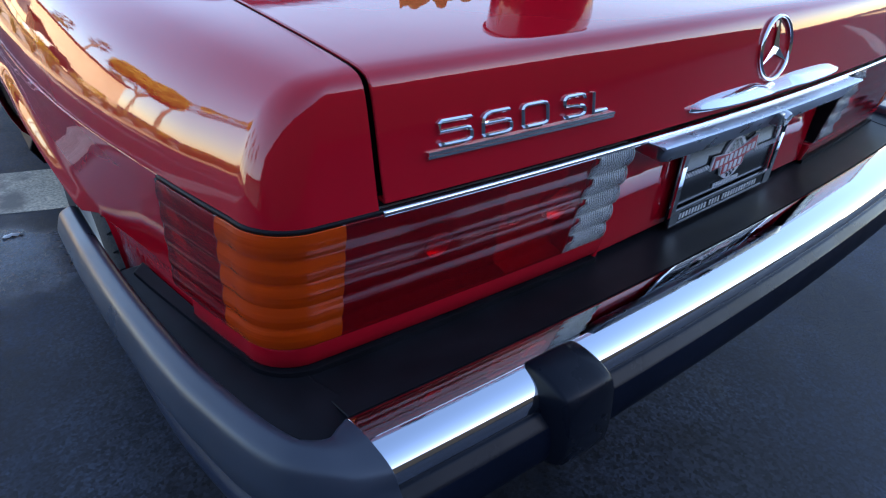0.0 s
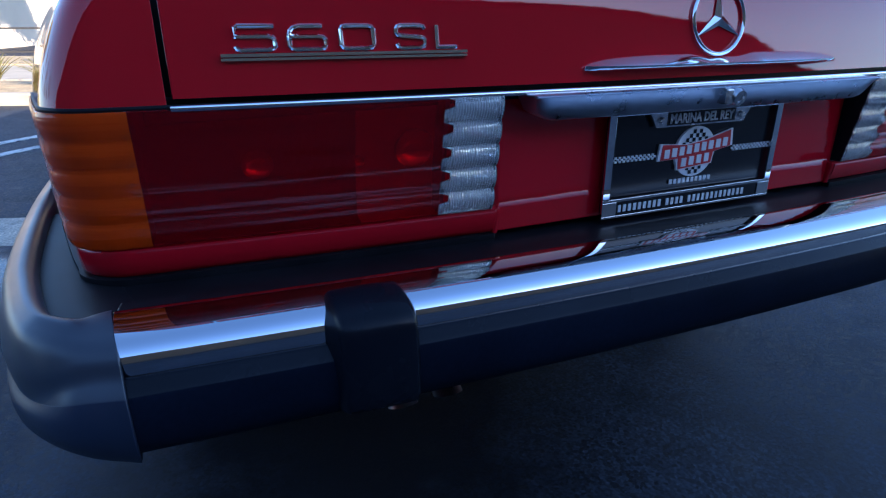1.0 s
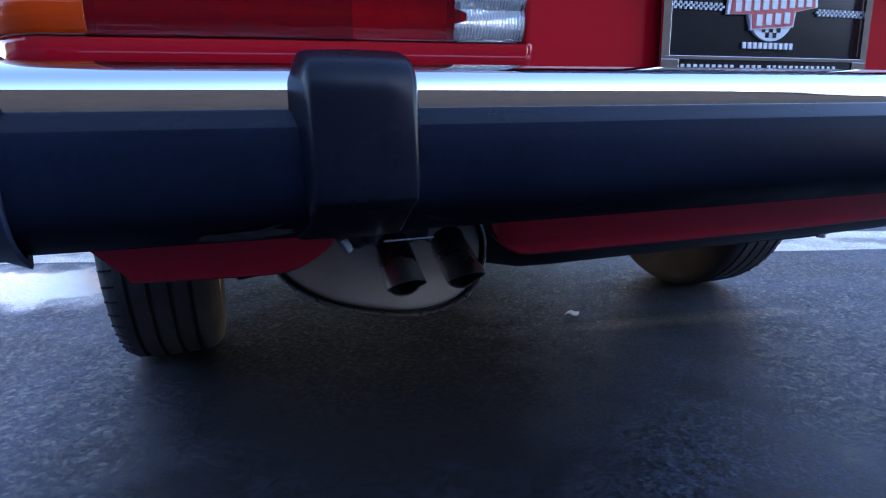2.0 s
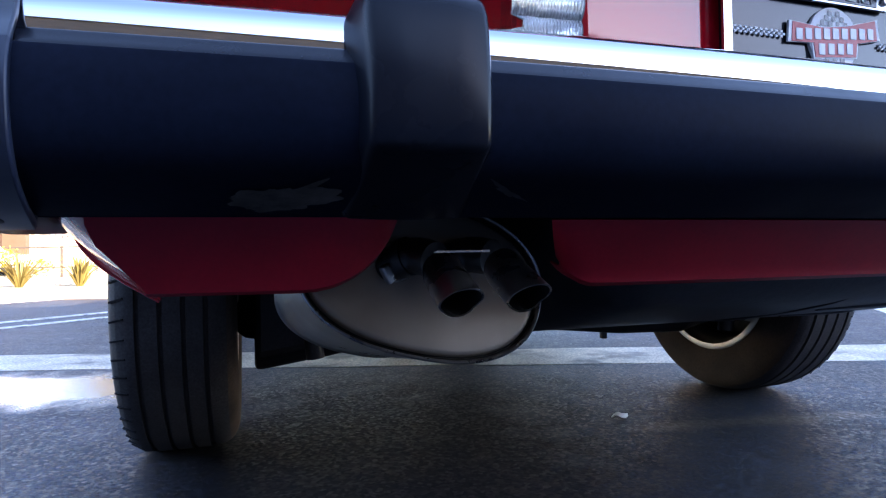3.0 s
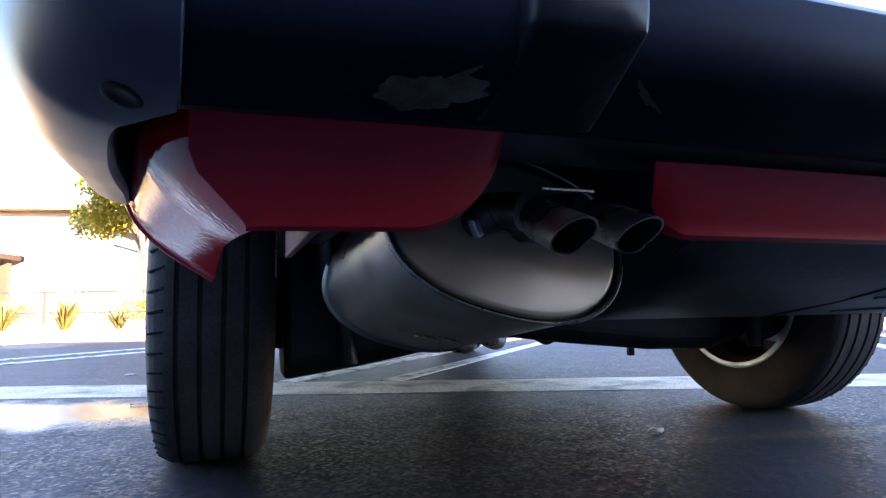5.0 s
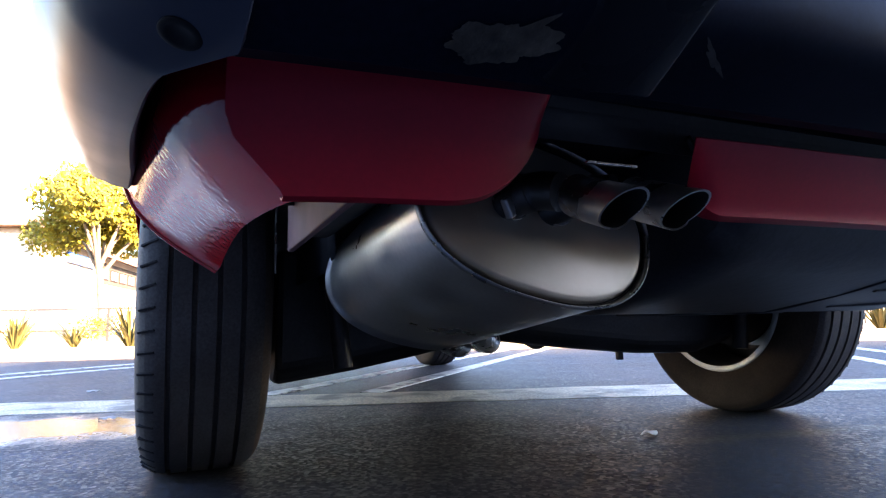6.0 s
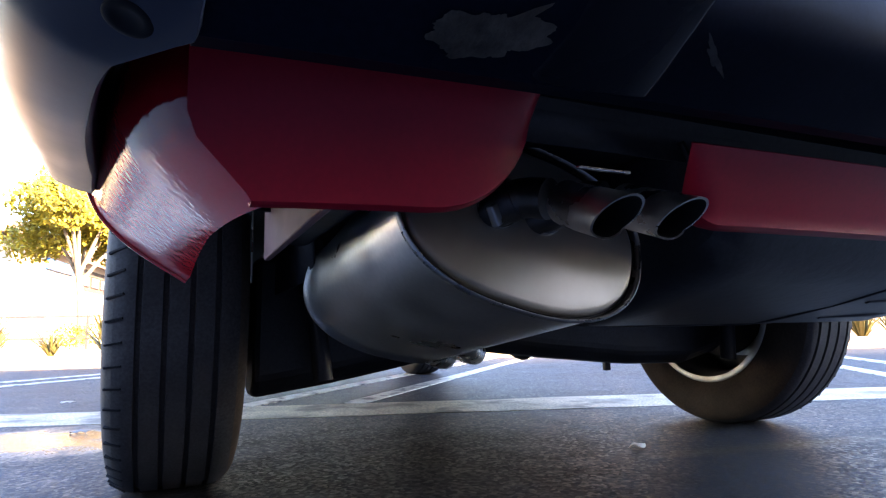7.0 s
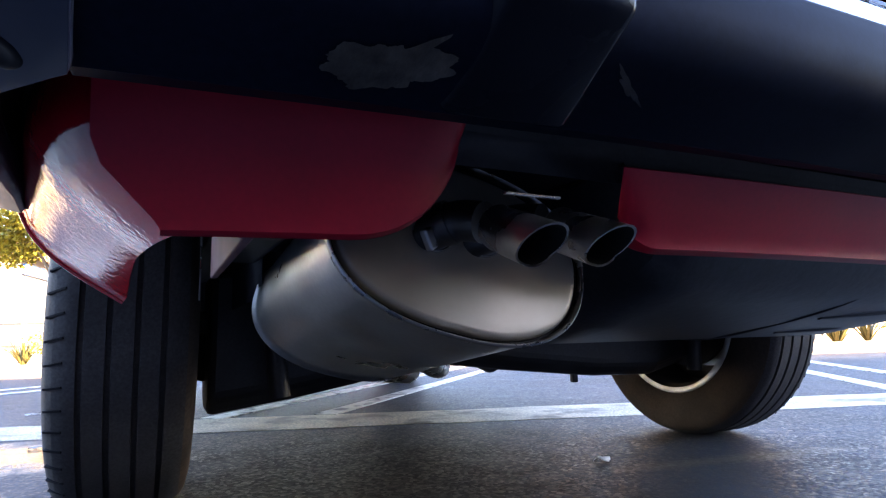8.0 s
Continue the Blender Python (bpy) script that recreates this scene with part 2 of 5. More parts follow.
stucco = material("cream_stucco", (0.66, 0.55, 0.42), 0.9, vary=0.06, scale=1, grain=0.06, grain_scale=80, bump=0.2, bump_scale=90)
shingle = material("brown_shingle", (0.22, 0.12, 0.07), 0.9, vary=0.3, scale=6, grain=0.2, bump=0.3, bump_scale=30)
timber = material("brown_timber", (0.040, 0.022, 0.013), 0.8, vary=0.25, scale=5)
brown_wall = material("brown_render", (0.09, 0.062, 0.046), 0.9, vary=0.15, scale=1.5, grain=0.1, bump=0.2, bump_scale=50)
pane_dark = material("dark_window_glass", (0.03, 0.035, 0.04), 0.08, spec=0.8)
sign_blue = material("blue_sign", (0.03, 0.16, 0.60), 0.3)
white_car = material("white_car_paint", (0.75, 0.75, 0.74), 0.3, coat=1.0)
fence_iron = material("dark_iron", (0.05, 0.045, 0.04), 0.6)


# ---- builders ----
def mesh_from(name, verts, faces, mat, smooth=True):
    me = bpy.data.meshes.new(name)
    me.from_pydata([tuple(v) for v in verts], [], faces)
    me.materials.append(mat)
    bm = bmesh.new()
    bm.from_mesh(me)
    bmesh.ops.remove_doubles(bm, verts=bm.verts, dist=1e-5)
    bmesh.ops.recalc_face_normals(bm, faces=bm.faces)
    bm.to_mesh(me)
    bm.free()
    if smooth:
        for p in me.polygons:
            p.use_smooth = True
        me.set_sharp_from_angle(angle=radians(50))
    return me


def part(name, bm, mat, parent, label="", smooth=False):
    """One bmesh as one mesh object under a thing or a part."""
    me = bpy.data.meshes.new(name)
    bmesh.ops.recalc_face_normals(bm, faces=bm.faces)
    bm.to_mesh(me)
    bm.free()
    me.materials.append(mat)
    for p in me.polygons:
        p.use_smooth = smooth
    ob = new(name, me)
    if parent is not None:
        ob.parent = parent
    return tagged(ob, label)


def piece(name, verts, faces, mat, parent, label="", smooth=True, solid=0.0, bevel=0.0):
    ob = new(name, mesh_from(name, verts, faces, mat, smooth))
    if parent is not None:
        ob.parent = parent
    if solid:
        s = ob.modifiers.new("thickness", "SOLIDIFY")
        s.thickness, s.offset = solid, -1.0
    if bevel:
        b = ob.modifiers.new("edge", "BEVEL")
        b.width, b.segments, b.limit_method, b.angle_limit = bevel, 2, "ANGLE", radians(35)
    return tagged(ob, label)


def grid_faces(nu, nv, wrap_u=False, wrap_v=False):
    f = []
    for i in range(nu if wrap_u else nu - 1):
        for j in range(nv if wrap_v else nv - 1):
            a, b = i * nv + j, ((i + 1) % nu) * nv + j
            c, d = ((i + 1) % nu) * nv + (j + 1) % nv, i * nv + (j + 1) % nv
            f.append((a, b, c, d))
    return f


def sheet(name, rows, mat, parent, label="", solid=0.002, sx=1, smooth=True):
    """A skin from rows of points; sx mirrors it. A narrow border keeps its edges crisp."""
    if smooth and solid and len(rows) > 3 and len(rows[0]) > 3:
        def bordered(seq, mix):
            return [seq[0], mix(seq[0], seq[1])] + list(seq[1:-1]) + [mix(seq[-1], seq[-2]), seq[-1]]

        def near(p, q):
            return tuple(a + (b - a) * 0.06 for a, b in zip(p, q))

        rows = bordered([bordered(r, near) for r in rows], lambda a, b: [near(p, q) for p, q in zip(a, b)])
    verts = [(p[0] * sx, p[1], p[2]) for r in rows for p in r]
    return piece(name, verts, grid_faces(len(rows), len(rows[0])), mat, parent, label, smooth, solid)


def loft(name, rings, mat, parent, label="", caps=True, smooth=True, bevel=0.0):
    """A closed body from closed rings of points."""
    n = len(rings[0])
    verts = [p for r in rings for p in r]
    faces = grid_faces(len(rings), n, wrap_v=True)
    if caps:
        faces += [tuple(range(n)), tuple(range((len(rings) - 1) * n, len(rings) * n))]
    return piece(name, verts, faces, mat, parent, label, smooth, bevel=bevel)


def box(name, lo, hi, mat, parent, label="", bevel=0.004, m=None, smooth=False):
    bm = bmesh.new()
    bmesh.ops.create_cube(bm, size=1)
    for v in bm.verts:
        v.co = Vector([lo[i] + (v.co[i] + 0.5) * (hi[i] - lo[i]) for i in range(3)])
    if bevel:
        bmesh.ops.bevel(bm, geom=bm.edges[:], offset=bevel, segments=2, affect="EDGES", profile=0.5)
    if m is not None:
        bm.transform(m)
    return part(name, bm, mat, parent, label, smooth)


def lathe(name, profile, axis_m, mat, parent, label="", steps=64):
    """Turns (radius, along) points round the local x axis."""
    rows = []
    for i in range(steps):
        a = 2 * math.pi * i / steps
        rows.append([axis_m @ Vector((h, r * math.cos(a), r * math.sin(a))) for r, h in profile])
    verts = [p for r in rows for p in r]
    return piece(name, verts, grid_faces(steps, len(profile), wrap_u=True), mat, parent, label)


def tube(name, pts, radius, mat, parent, label="", steps=14, caps=True):
    """A round bar along points; radius is one number or one for each point."""
    pts = [Vector(p) for p in pts]
    rings, side = [], None
    for i, p in enumerate(pts):
        d = (pts[min(i + 1, len(pts) - 1)] - pts[max(i - 1, 0)]).normalized()
        if side is None:
            side = d.orthogonal().normalized()
        side = (side - d * side.dot(d)).normalized()
        up = d.cross(side)
        r = radius[i] if isinstance(radius, (list, tuple)) else radius
        rings.append([p + r * (math.cos(2 * math.pi * k / steps) * side + math.sin(2 * math.pi * k / steps) * up) for k in range(steps)])
    return loft(name, rings, mat, parent, label, caps=caps)


def spline(pts, n):
    """Catmull-Rom through points."""
    p = [np.array(q, float) for q in pts]
    p = [2 * p[0] - p[1]] + p + [2 * p[-1] - p[-2]]
    out = []
    for i in range(1, len(p) - 2):
        for k in range(n):
            t = k / n
            out.append(0.5 * (2 * p[i] + (p[i + 1] - p[i - 1]) * t + (2 * p[i - 1] - 5 * p[i] + 4 * p[i + 1] - p[i + 2]) * t * t + (3 * p[i] - p[i - 1] - 3 * p[i + 1] + p[i + 2]) * t ** 3))
    out.append(p[-2])
    return [tuple(float(v) for v in q) for q in out]


def lerp(table, v):
    return float(np.interp(v, [a for a, _ in table], [b for _, b in table]))


def glyph(text, x0, x1, z0, z1, depth, at, mat, bold=0.0):
    """Raised characters of the built-in font, fitted into a box of the local xz plane. at maps (x, z) to a place and an outward way."""
    c = bpy.data.curves.new("letters", "FONT")
    c.body, c.extrude, c.offset, c.resolution_u = text, 0.05, bold, 4
    c.bevel_depth, c.bevel_resolution = 0.024, 1
    ob = new("letters", c)
    bpy.context.view_layer.update()
    me = bpy.data.meshes.new_from_object(ob.evaluated_get(bpy.context.evaluated_depsgraph_get()))
    bpy.data.objects.remove(ob)
    co = np.array([v.co[:] for v in me.vertices])
    lo, hi = co.min(0), co.max(0)
    verts = []
    for p in co:
        f = (p - lo) / (hi - lo)
        place, out = at(x0 + f[0] * (x1 - x0), z0 + f[1] * (z1 - z0))
        verts.append(Vector(place) + Vector(out) * float(f[2] * depth))
    faces = [tuple(q.vertices) for q in me.polygons]
    bpy.data.meshes.remove(me)
    return verts, faces


def joined(name, pieces, mat, parent, label="", smooth=False):
    verts, faces = [], []
    for v, f in pieces:
        k = len(verts)
        verts += v
        faces += [tuple(i + k for i in q) for q in f]
    return piece(name, verts, faces, mat, parent, label, smooth)


def thing(name, label, category, at=(0, 0, 0), group=""):
    e = new(name)
    e.empty_display_size = 0.1
    e.location = at
    return tagged(e, label, category, group)

# ---- the car's surfaces ----
GAP_X = 0.677          # the lid's side seam
LID_Z = 0.711          # the lid's lower edge
LAMP_LO, LAMP_HI = 0.562, 0.704
AXLE_Y, AXLE_Z, TYRE_R = 0.835, 0.312, 0.314
FRONT_AXLE = AXLE_Y + 2.455
NOSE_Y = 4.05


def rear_y(x):
    return -0.030 + 0.061 * min(abs(x), 0.80) ** 2


PLAN = [(-0.10, 0.744), (0.0, 0.775), (0.05, 0.789), (0.1, 0.801), (0.2, 0.820), (0.3, 0.837), (0.45, 0.857), (0.65, 0.872), (0.835, 0.878)]
LEAN = 0.165           # the tail below the lid leans forward by this much of its drop


def set_in(z):
    return LEAN * min(0.19, max(0.0, LAMP_HI - z))


def tail_x(y):
    """Half width of the fender's tail below the bumper."""
    return 0.800 + 0.078 * (1 - ((AXLE_Y - y) / AXLE_Y) ** 2)


def side_x(y):
    if y < AXLE_Y:
        return float(np.interp(y, [a for a, _ in PLAN_FINE], [b for _, b in PLAN_FINE]))
    if y < FRONT_AXLE:
        return 0.878
    return 0.878 - 0.10 * ((y - FRONT_AXLE) / (NOSE_Y - FRONT_AXLE)) ** 2


def deck_z(x, y):
    return 0.836 + 0.052 * min(1.0, max(0.0, y)) ** 0.8 - 0.010 * (x / 0.68) ** 2 - 0.045 * max(0.0, y - 2.4) ** 2 / 1.6


# how far the skin lies in from the outline, by its depth below the deck: across the tail, and along the sides
EDGE = spline([(0.0, 0.125), (0.0058, 0.09), (0.0105, 0.06), (0.0142, 0.038), (0.0176, 0.0215), (0.0212, 0.0108), (0.0246, 0.0062), (0.0292, 0.0034),
               (0.036, 0.0017), (0.046, 0.0006), (0.08, 0.0002), (0.14, 0.0)], 2)
SIDE_EDGE = spline([(0.0, 0.125), (0.0009, 0.115), (0.0033, 0.100), (0.0069, 0.085), (0.0116, 0.070), (0.0175, 0.055), (0.025, 0.040), (0.0317, 0.030), (0.0414, 0.020), (0.0587, 0.010), (0.076, 0.005), (0.10, 0.002), (0.14, 0.0)], 3)
# how far the flank stands in, by height; and the tucked tail of the fender, by height over its lower edge
TUCK = spline([(0.30, 0.125), (0.33, 0.092), (0.36, 0.064), (0.39, 0.042), (0.42, 0.033), (0.45, 0.0275), (0.50, 0.0210), (0.56, 0.0148), (0.61, 0.0098), (0.65, 0.0057), (0.68, 0.0026), (0.698, 0.0007), (0.707, 0.0), (0.9, 0.0)], 5)
TAIL = spline([(0.0, 0.115), (0.010, 0.0995), (0.020, 0.0840), (0.031, 0.0680), (0.044, 0.0512), (0.059, 0.0360), (0.078, 0.0218), (0.111, 0.009), (0.15, 0.0025), (0.19, -0.0015), (0.25, -0.003)], 5)


def outline(x_start, y_end, inset=0.0, radius=0.058, n_rear=14, n_arc=14, n_side=48, side_in=None):
    """Plan of the tail from x_start round the corner and forward to y_end, as (x, y) on the positive side."""
    side_in = inset if side_in is None else side_in
    q = min(1.0, side_in / 0.14)
    r = radius * (1 - max(q, inset / 0.14))
    y_c = rear_y(0.72) + inset
    x_c = side_x(y_c + r) - q * (side_x(y_c + r) - GAP_X)
    pts = []
    for i in range(n_rear):
        x = x_start + (x_c - r - x_start) * i / n_rear
        pts.append((x, rear_y(x) + inset))
    y0 = rear_y(x_c - r) + inset
    for i in range(n_arc):
        a = math.pi / 2 * i / n_arc
        pts.append((x_c - r + r * math.sin(a), y0 + r - r * math.cos(a)))
    for i in range(n_side + 1):
        y = y0 + r + (y_end - y0 - r) * i / n_side
        pts.append((side_x(y) - q * (side_x(y) - GAP_X), y))
    return pts


def arch_z(y, centre):
    """Height of the wheel opening's edge, or nothing outside it."""
    d = abs(y - centre) / 0.50
    return 0.31 + 0.345 * math.sqrt(1 - d * d) if d < 1 else 0.0


PLAN_FINE = spline(PLAN, 6)
car = thing("car", "red classic two-seat roadster with chrome bumper, parked on asphalt", "car")

# quarter panels
for sx in (-1, 1):
    rows = [[(x, y, deck_z(x, y) - c * (deck_z(x, y) - LID_Z + 0.004) / 0.125) for x, y in outline(GAP_X, NOSE_Y - 0.1, inset, side_in=lerp([(h, i) for i, h in reversed(SIDE_EDGE)], c))] for inset, c in EDGE]
    # the flank leans in more towards the tail
    rows = [[(x - 0.13 * max(0.0, z - LID_Z + 0.004) * min(1.0, max(0.0, (x - 0.70) / 0.08)) * (1 - min(1.0, max(0.0, (y - 0.04) / 0.7)) ** 1.2), y, z) for x, y, z in r] for r in rows]
    quarter = sheet("quarter_panel", rows, paint, car, "glossy red rear quarter panel with rounded shoulder", sx=sx)
    # side below the shoulder line, cut by the wheel openings
    ys = sorted(set([0.172 + 0.02 * i for i in range(int((NOSE_Y - 0.23) / 0.02))] + [AXLE_Y + 0.4999, FRONT_AXLE - 0.4999, FRONT_AXLE + 0.4999]))
    rows = []
    for y in ys:
        lo = max(0.315, arch_z(y, AXLE_Y), arch_z(y, FRONT_AXLE))
        if y < AXLE_Y:
            lo = max(lo, LAMP_LO - 0.004)
        col = []
        for k in range(13):
            z = lo + (LID_Z - 0.004 - lo) * k / 12
            flare = 0.012 * math.exp(-((z - lo) / 0.020) ** 2) if y > 0.46 else 0.0
            out = min(1.0, max(0.0, (y - 0.28) / 0.42))
            bow = 0.030 * out * out * (3 - 2 * out) * max(0.0, math.sin(math.pi * (LID_Z - z) / 0.40)) if z > LID_Z - 0.40 else 0.0
            col.append((side_x(y) - lerp(TUCK, z) + flare + bow, y, z))
        rows.append(col)
    sheet("side_panel", rows, paint, quarter, sx=sx)
    # tail of the fender under the lamp, tucked under and cut by the wheel opening
    rows = []
    for k in range(33):
        v = (k / 32) ** 1.6
        row = []
        for i in range(61):
            u = i / 60
            y_on = 0.04 + 0.32 * max(0.0, u - 0.30) / 0.70
            lo = 0.3455 - 0.0275 * (y_on / 0.36) ** 2.2
            z = lo + (LAMP_LO - 0.004 - lo) * v
            t = lerp(TAIL, z - lo) * (0.86 + 0.14 * min(1.0, y_on / 0.36)) if z - lo < 0.1 else lerp(TAIL, z - lo)
            up = min(1.0, (z - lo) / 0.17)
            rx, ry = 0.030 + 0.028 * up, 0.150 - 0.092 * up
            y_end = AXLE_Y - 0.5 * math.sqrt(1 - ((max(z, 0.43) - 0.31) / 0.345) ** 2)
            y_r = lerp([(0.34, 0.036), (0.37, 0.034), (0.39, 0.031), (0.42, 0.028), (0.45, 0.028), (0.52, 0.033)], z) + 0.0025
            high = min(1.0, max(0.0, (z - 0.42) / 0.12))

            def wide(y):
                return tail_x(y) + (side_x(y) - lerp(TUCK, z) - 0.003 - tail_x(y)) * high

            x_c = wide(y_r) - t
            if u < 0.08:
                p = (min(0.69, x_c - rx) + max(0.0, x_c - rx - 0.69) * u / 0.08, y_r)
            elif u < 0.50:
                a = math.pi / 2 * ((u - 0.08) / 0.42) ** 1.3
                y = y_r + ry * (1 - math.cos(a))
                p = (wide(y) - t - rx * (1 - math.sin(a)), y)
            else:
                y = y_r + ry + (y_end - y_r - ry) * (u - 0.50) / 0.50
                p = (wide(y) - t + 0.003 * math.exp(-((y_end - y) / 0.012) ** 2), y)
            row.append((p[0], p[1], z))
        rows.append(row)
    sheet("fender_tail", rows, paint_chip, quarter, "red fender tail with rippled stone-guard coating", sx=sx)
    fender_line = min(rows, key=lambda r: abs(r[0][2] - 0.452))
    # rolled bead along the wheel opening
    tube("fender_bead", [(r[-1][0] * sx, r[-1][1], r[-1][2]) for r in rows[:24]], 0.0026, paint_chip, quarter, steps=9)

# rear panel between and below the lamps
recess = [[(x, 0.010, z) for x in (-0.318, -0.16, 0.0, 0.16, 0.318)] for z in (0.527, 0.56, 0.62, 0.70)]
low = sheet("rear_panel", recess, paint, car, "red rear panel with a number plate recess")
for sx in (-1, 1):
    rows = []
    for z, dy in ((0.522, 0.012), (0.527, 0.003), (0.533, -0.0015), (0.545, -0.003), (0.556, -0.003), (0.5595, -0.002), (LAMP_LO, 0.004)):
        rows.append([(x, y + dy, z) for x, y in outline(0.318, 0.16, 0.0, n_rear=16, n_side=6)])
    sheet("lamp_sill", rows, paint, low, sx=sx)
    gasket = [[(x + max(0.0, x - 0.76) * dx, y + dy, z) for x, y in outline(0.318, 0.30, 0.0, n_rear=16, n_side=10)] for dx, dy, z in ((-0.10, 0.012, 0.5265), (0.10, -0.0055, 0.5265), (0.12, -0.0065, 0.520), (0.10, -0.0055, 0.512))]
    sheet("sill_seal", gasket, black_trim, low, "black rubber seal under the panel", sx=sx)
    box("recess_side", (min(sx * 0.312, sx * 0.320), -0.026, 0.524), (max(sx * 0.312, sx * 0.320), 0.012, LAMP_LO), paint, low, bevel=0.003)
for ob in low.children:
    for v in ob.data.vertices:
        v.co.y += set_in(v.co.z)
sheet("lower_skin", [[(x, 0.036, z) for x in np.linspace(-0.60, 0.60, 9)] for z in (0.41, 0.46, 0.53)], underbody, low)


# valance below the bumper, cut away round the tail pipes


def valance_piece(x0, x1, r0, r1, top=0.450):
    """Between two ends, whose lower corners are rounded by r0 and r1."""
    rows = []
    r_end = 0.10
    ends = [r_end * (k / 12) ** 1.7 for k in range(12)]
    for x in [x0 + e for e in ends] + [x0 + r_end + (x1 - x0 - 2 * r_end) * k / 20 for k in range(21)] + [x1 - e for e in reversed(ends)]:
        lo = 0.344
        if r1 and x1 - x < r1:
            lo += r1 - math.sqrt(max(0, r1 * r1 - (r1 - (x1 - x)) ** 2))
        if r0 and x - x0 < r0:
            lo += r0 - math.sqrt(max(0, r0 * r0 - (r0 - (x - x0)) ** 2))
        col = []
        for y, z in [(0.030, lo + 0.001), (0.020, lo - 0.003), (0.013, lo), (0.012, lo + 0.006)] + [(0.012 - 0.036 * k / 6, lo + 0.006 + (top - lo - 0.006) * k / 6) for k in range(1, 7)]:
            # the ends lean outwards and forward to meet the fender's crease
            end = min(1.0, max(0.0, (abs(x) - 0.56) / 0.148)) ** 2
            x_in = x - (0.75 * (z - 0.344) * max(0.0, 1 - (x - x0) / 0.12) if r0 else 0.0)
            xx = abs(x_in) + end * min(0.042, max(0.0, z - 0.346) * 0.95)
            col.append((math.copysign(xx, x_in), y + 0.024 * max(0.0, (xx - 0.48) / 0.22) ** 2 - 0.02 * max(0.0, 1 - (x / 0.45) ** 2), z))
        rows.append(col)
    return sheet("valance", rows, paint_dusty, car, "dusty red valance below the bumper")


valance_piece(-0.708, -0.499, 0.0, 0.085)
valance_piece(-0.332, 0.708, 0.020, 0.0, 0.402)

# trunk lid
xs = [GAP_X - 0.006 - 2 * (GAP_X - 0.006) * i / 40 for i in range(41)]
rows = []
for x in xs:
    foot = LID_Z + 0.0025
    col = [(x, rear_y(x) + 0.012, foot), (x, rear_y(x) + 0.002, foot - 0.0006)]
    col += [(x, rear_y(x) + d, deck_z(x, rear_y(x) + d) - c * (deck_z(x, 0.0) - foot) / 0.125) for d, c in EDGE]
    col += [(x, rear_y(x) + 0.14 + (0.76 - 0.14) * k / 8, deck_z(x, rear_y(x) + 0.14 + 0.62 * k / 8)) for k in range(1, 9)]
    rows.append(col)
lid = sheet("trunk_lid", rows, paint, car, "glossy red trunk lid, closed", solid=0.003)
# black seam under the gaps
rows = []
for x in (-0.70, -0.677, -0.66, -0.3, 0.0, 0.3, 0.66, 0.677, 0.70):
    rows.append([(x, rear_y(x) + 0.020 + d, deck_z(x, d) - c - 0.014) for d, c in EDGE] + [(x, 0.80, deck_z(x, 0.8) - 0.014)])
sheet("seam_gasket", rows, black_trim, lid)
sheet("sill_gasket", [[(x, rear_y(x) + dy, z) for x in np.linspace(-0.70, 0.70, 25)] for dy, z in ((0.002, 0.7035), (0.010, 0.7035), (0.010, 0.7125), (0.03, 0.7125))], black_trim, lid)
# chrome strip under the lid's edge
rows = [[(x, rear_y(x) + dy, z) for dy, z in ((0.004, 0.7074), (-0.003, 0.7074), (-0.0046, 0.7060), (-0.0046, 0.7034), (-0.004, 0.7020), (0.004, 0.7015))] for x in np.linspace(-GAP_X + 0.003, GAP_X - 0.003, 41)]
sheet("chrome_strip", rows, bright_chrome, lid, "thin chrome strip")


def on_lid(x, z):
    """The lid's rear face at a height, and its outward way."""
    want = deck_z(x, 0.0) - z
    d = lerp([(c, i) for i, c in reversed(EDGE)], want)
    d2 = lerp([(c, i) for i, c in reversed(EDGE)], want - 0.01)
    out = Vector((0, -0.01, d2 - d)).normalized()
    return Vector((x, rear_y(x) + d, z)), out


# badge: raised characters over a double bar
B0, B1 = -0.623, -0.370
STROKES = {"5": [(1, 1), (0.10, 1), (0.03, 0.93), (0, 0.58), (0.82, 0.58), (0.95, 0.53), (1, 0.44), (1, 0.14), (0.95, 0.05), (0.83, 0), (0.14, 0), (0.04, 0.05), (0, 0.16)],
           "6": [(0.93, 1), (0.30, 1), (0.13, 0.93), (0.03, 0.78), (0, 0.62), (0, 0.15), (0.05, 0.05), (0.17, 0), (0.83, 0), (0.95, 0.05), (1, 0.15), (1, 0.41), (0.95, 0.51), (0.83, 0.56), (0.03, 0.56)],
           "0": [(0.17, 0), (0.83, 0), (0.95, 0.05), (1, 0.15), (1, 0.85), (0.95, 0.95), (0.83, 1), (0.17, 1), (0.05, 0.95), (0, 0.85), (0, 0.15), (0.05, 0.05), (0.17, 0)],
           "S": [(1, 0.82), (0.95, 0.95), (0.83, 1), (0.17, 1), (0.05, 0.95), (0, 0.85), (0, 0.68), (0.05, 0.58), (0.17, 0.54), (0.83, 0.47), (0.95, 0.42), (1, 0.33), (1, 0.15), (0.95, 0.05), (0.83, 0), (0.17, 0), (0.05, 0.05), (0, 0.18)],
           "L": [(0, 1), (0, 0.5), (0, 0), (0.5, 0), (1, 0)]}


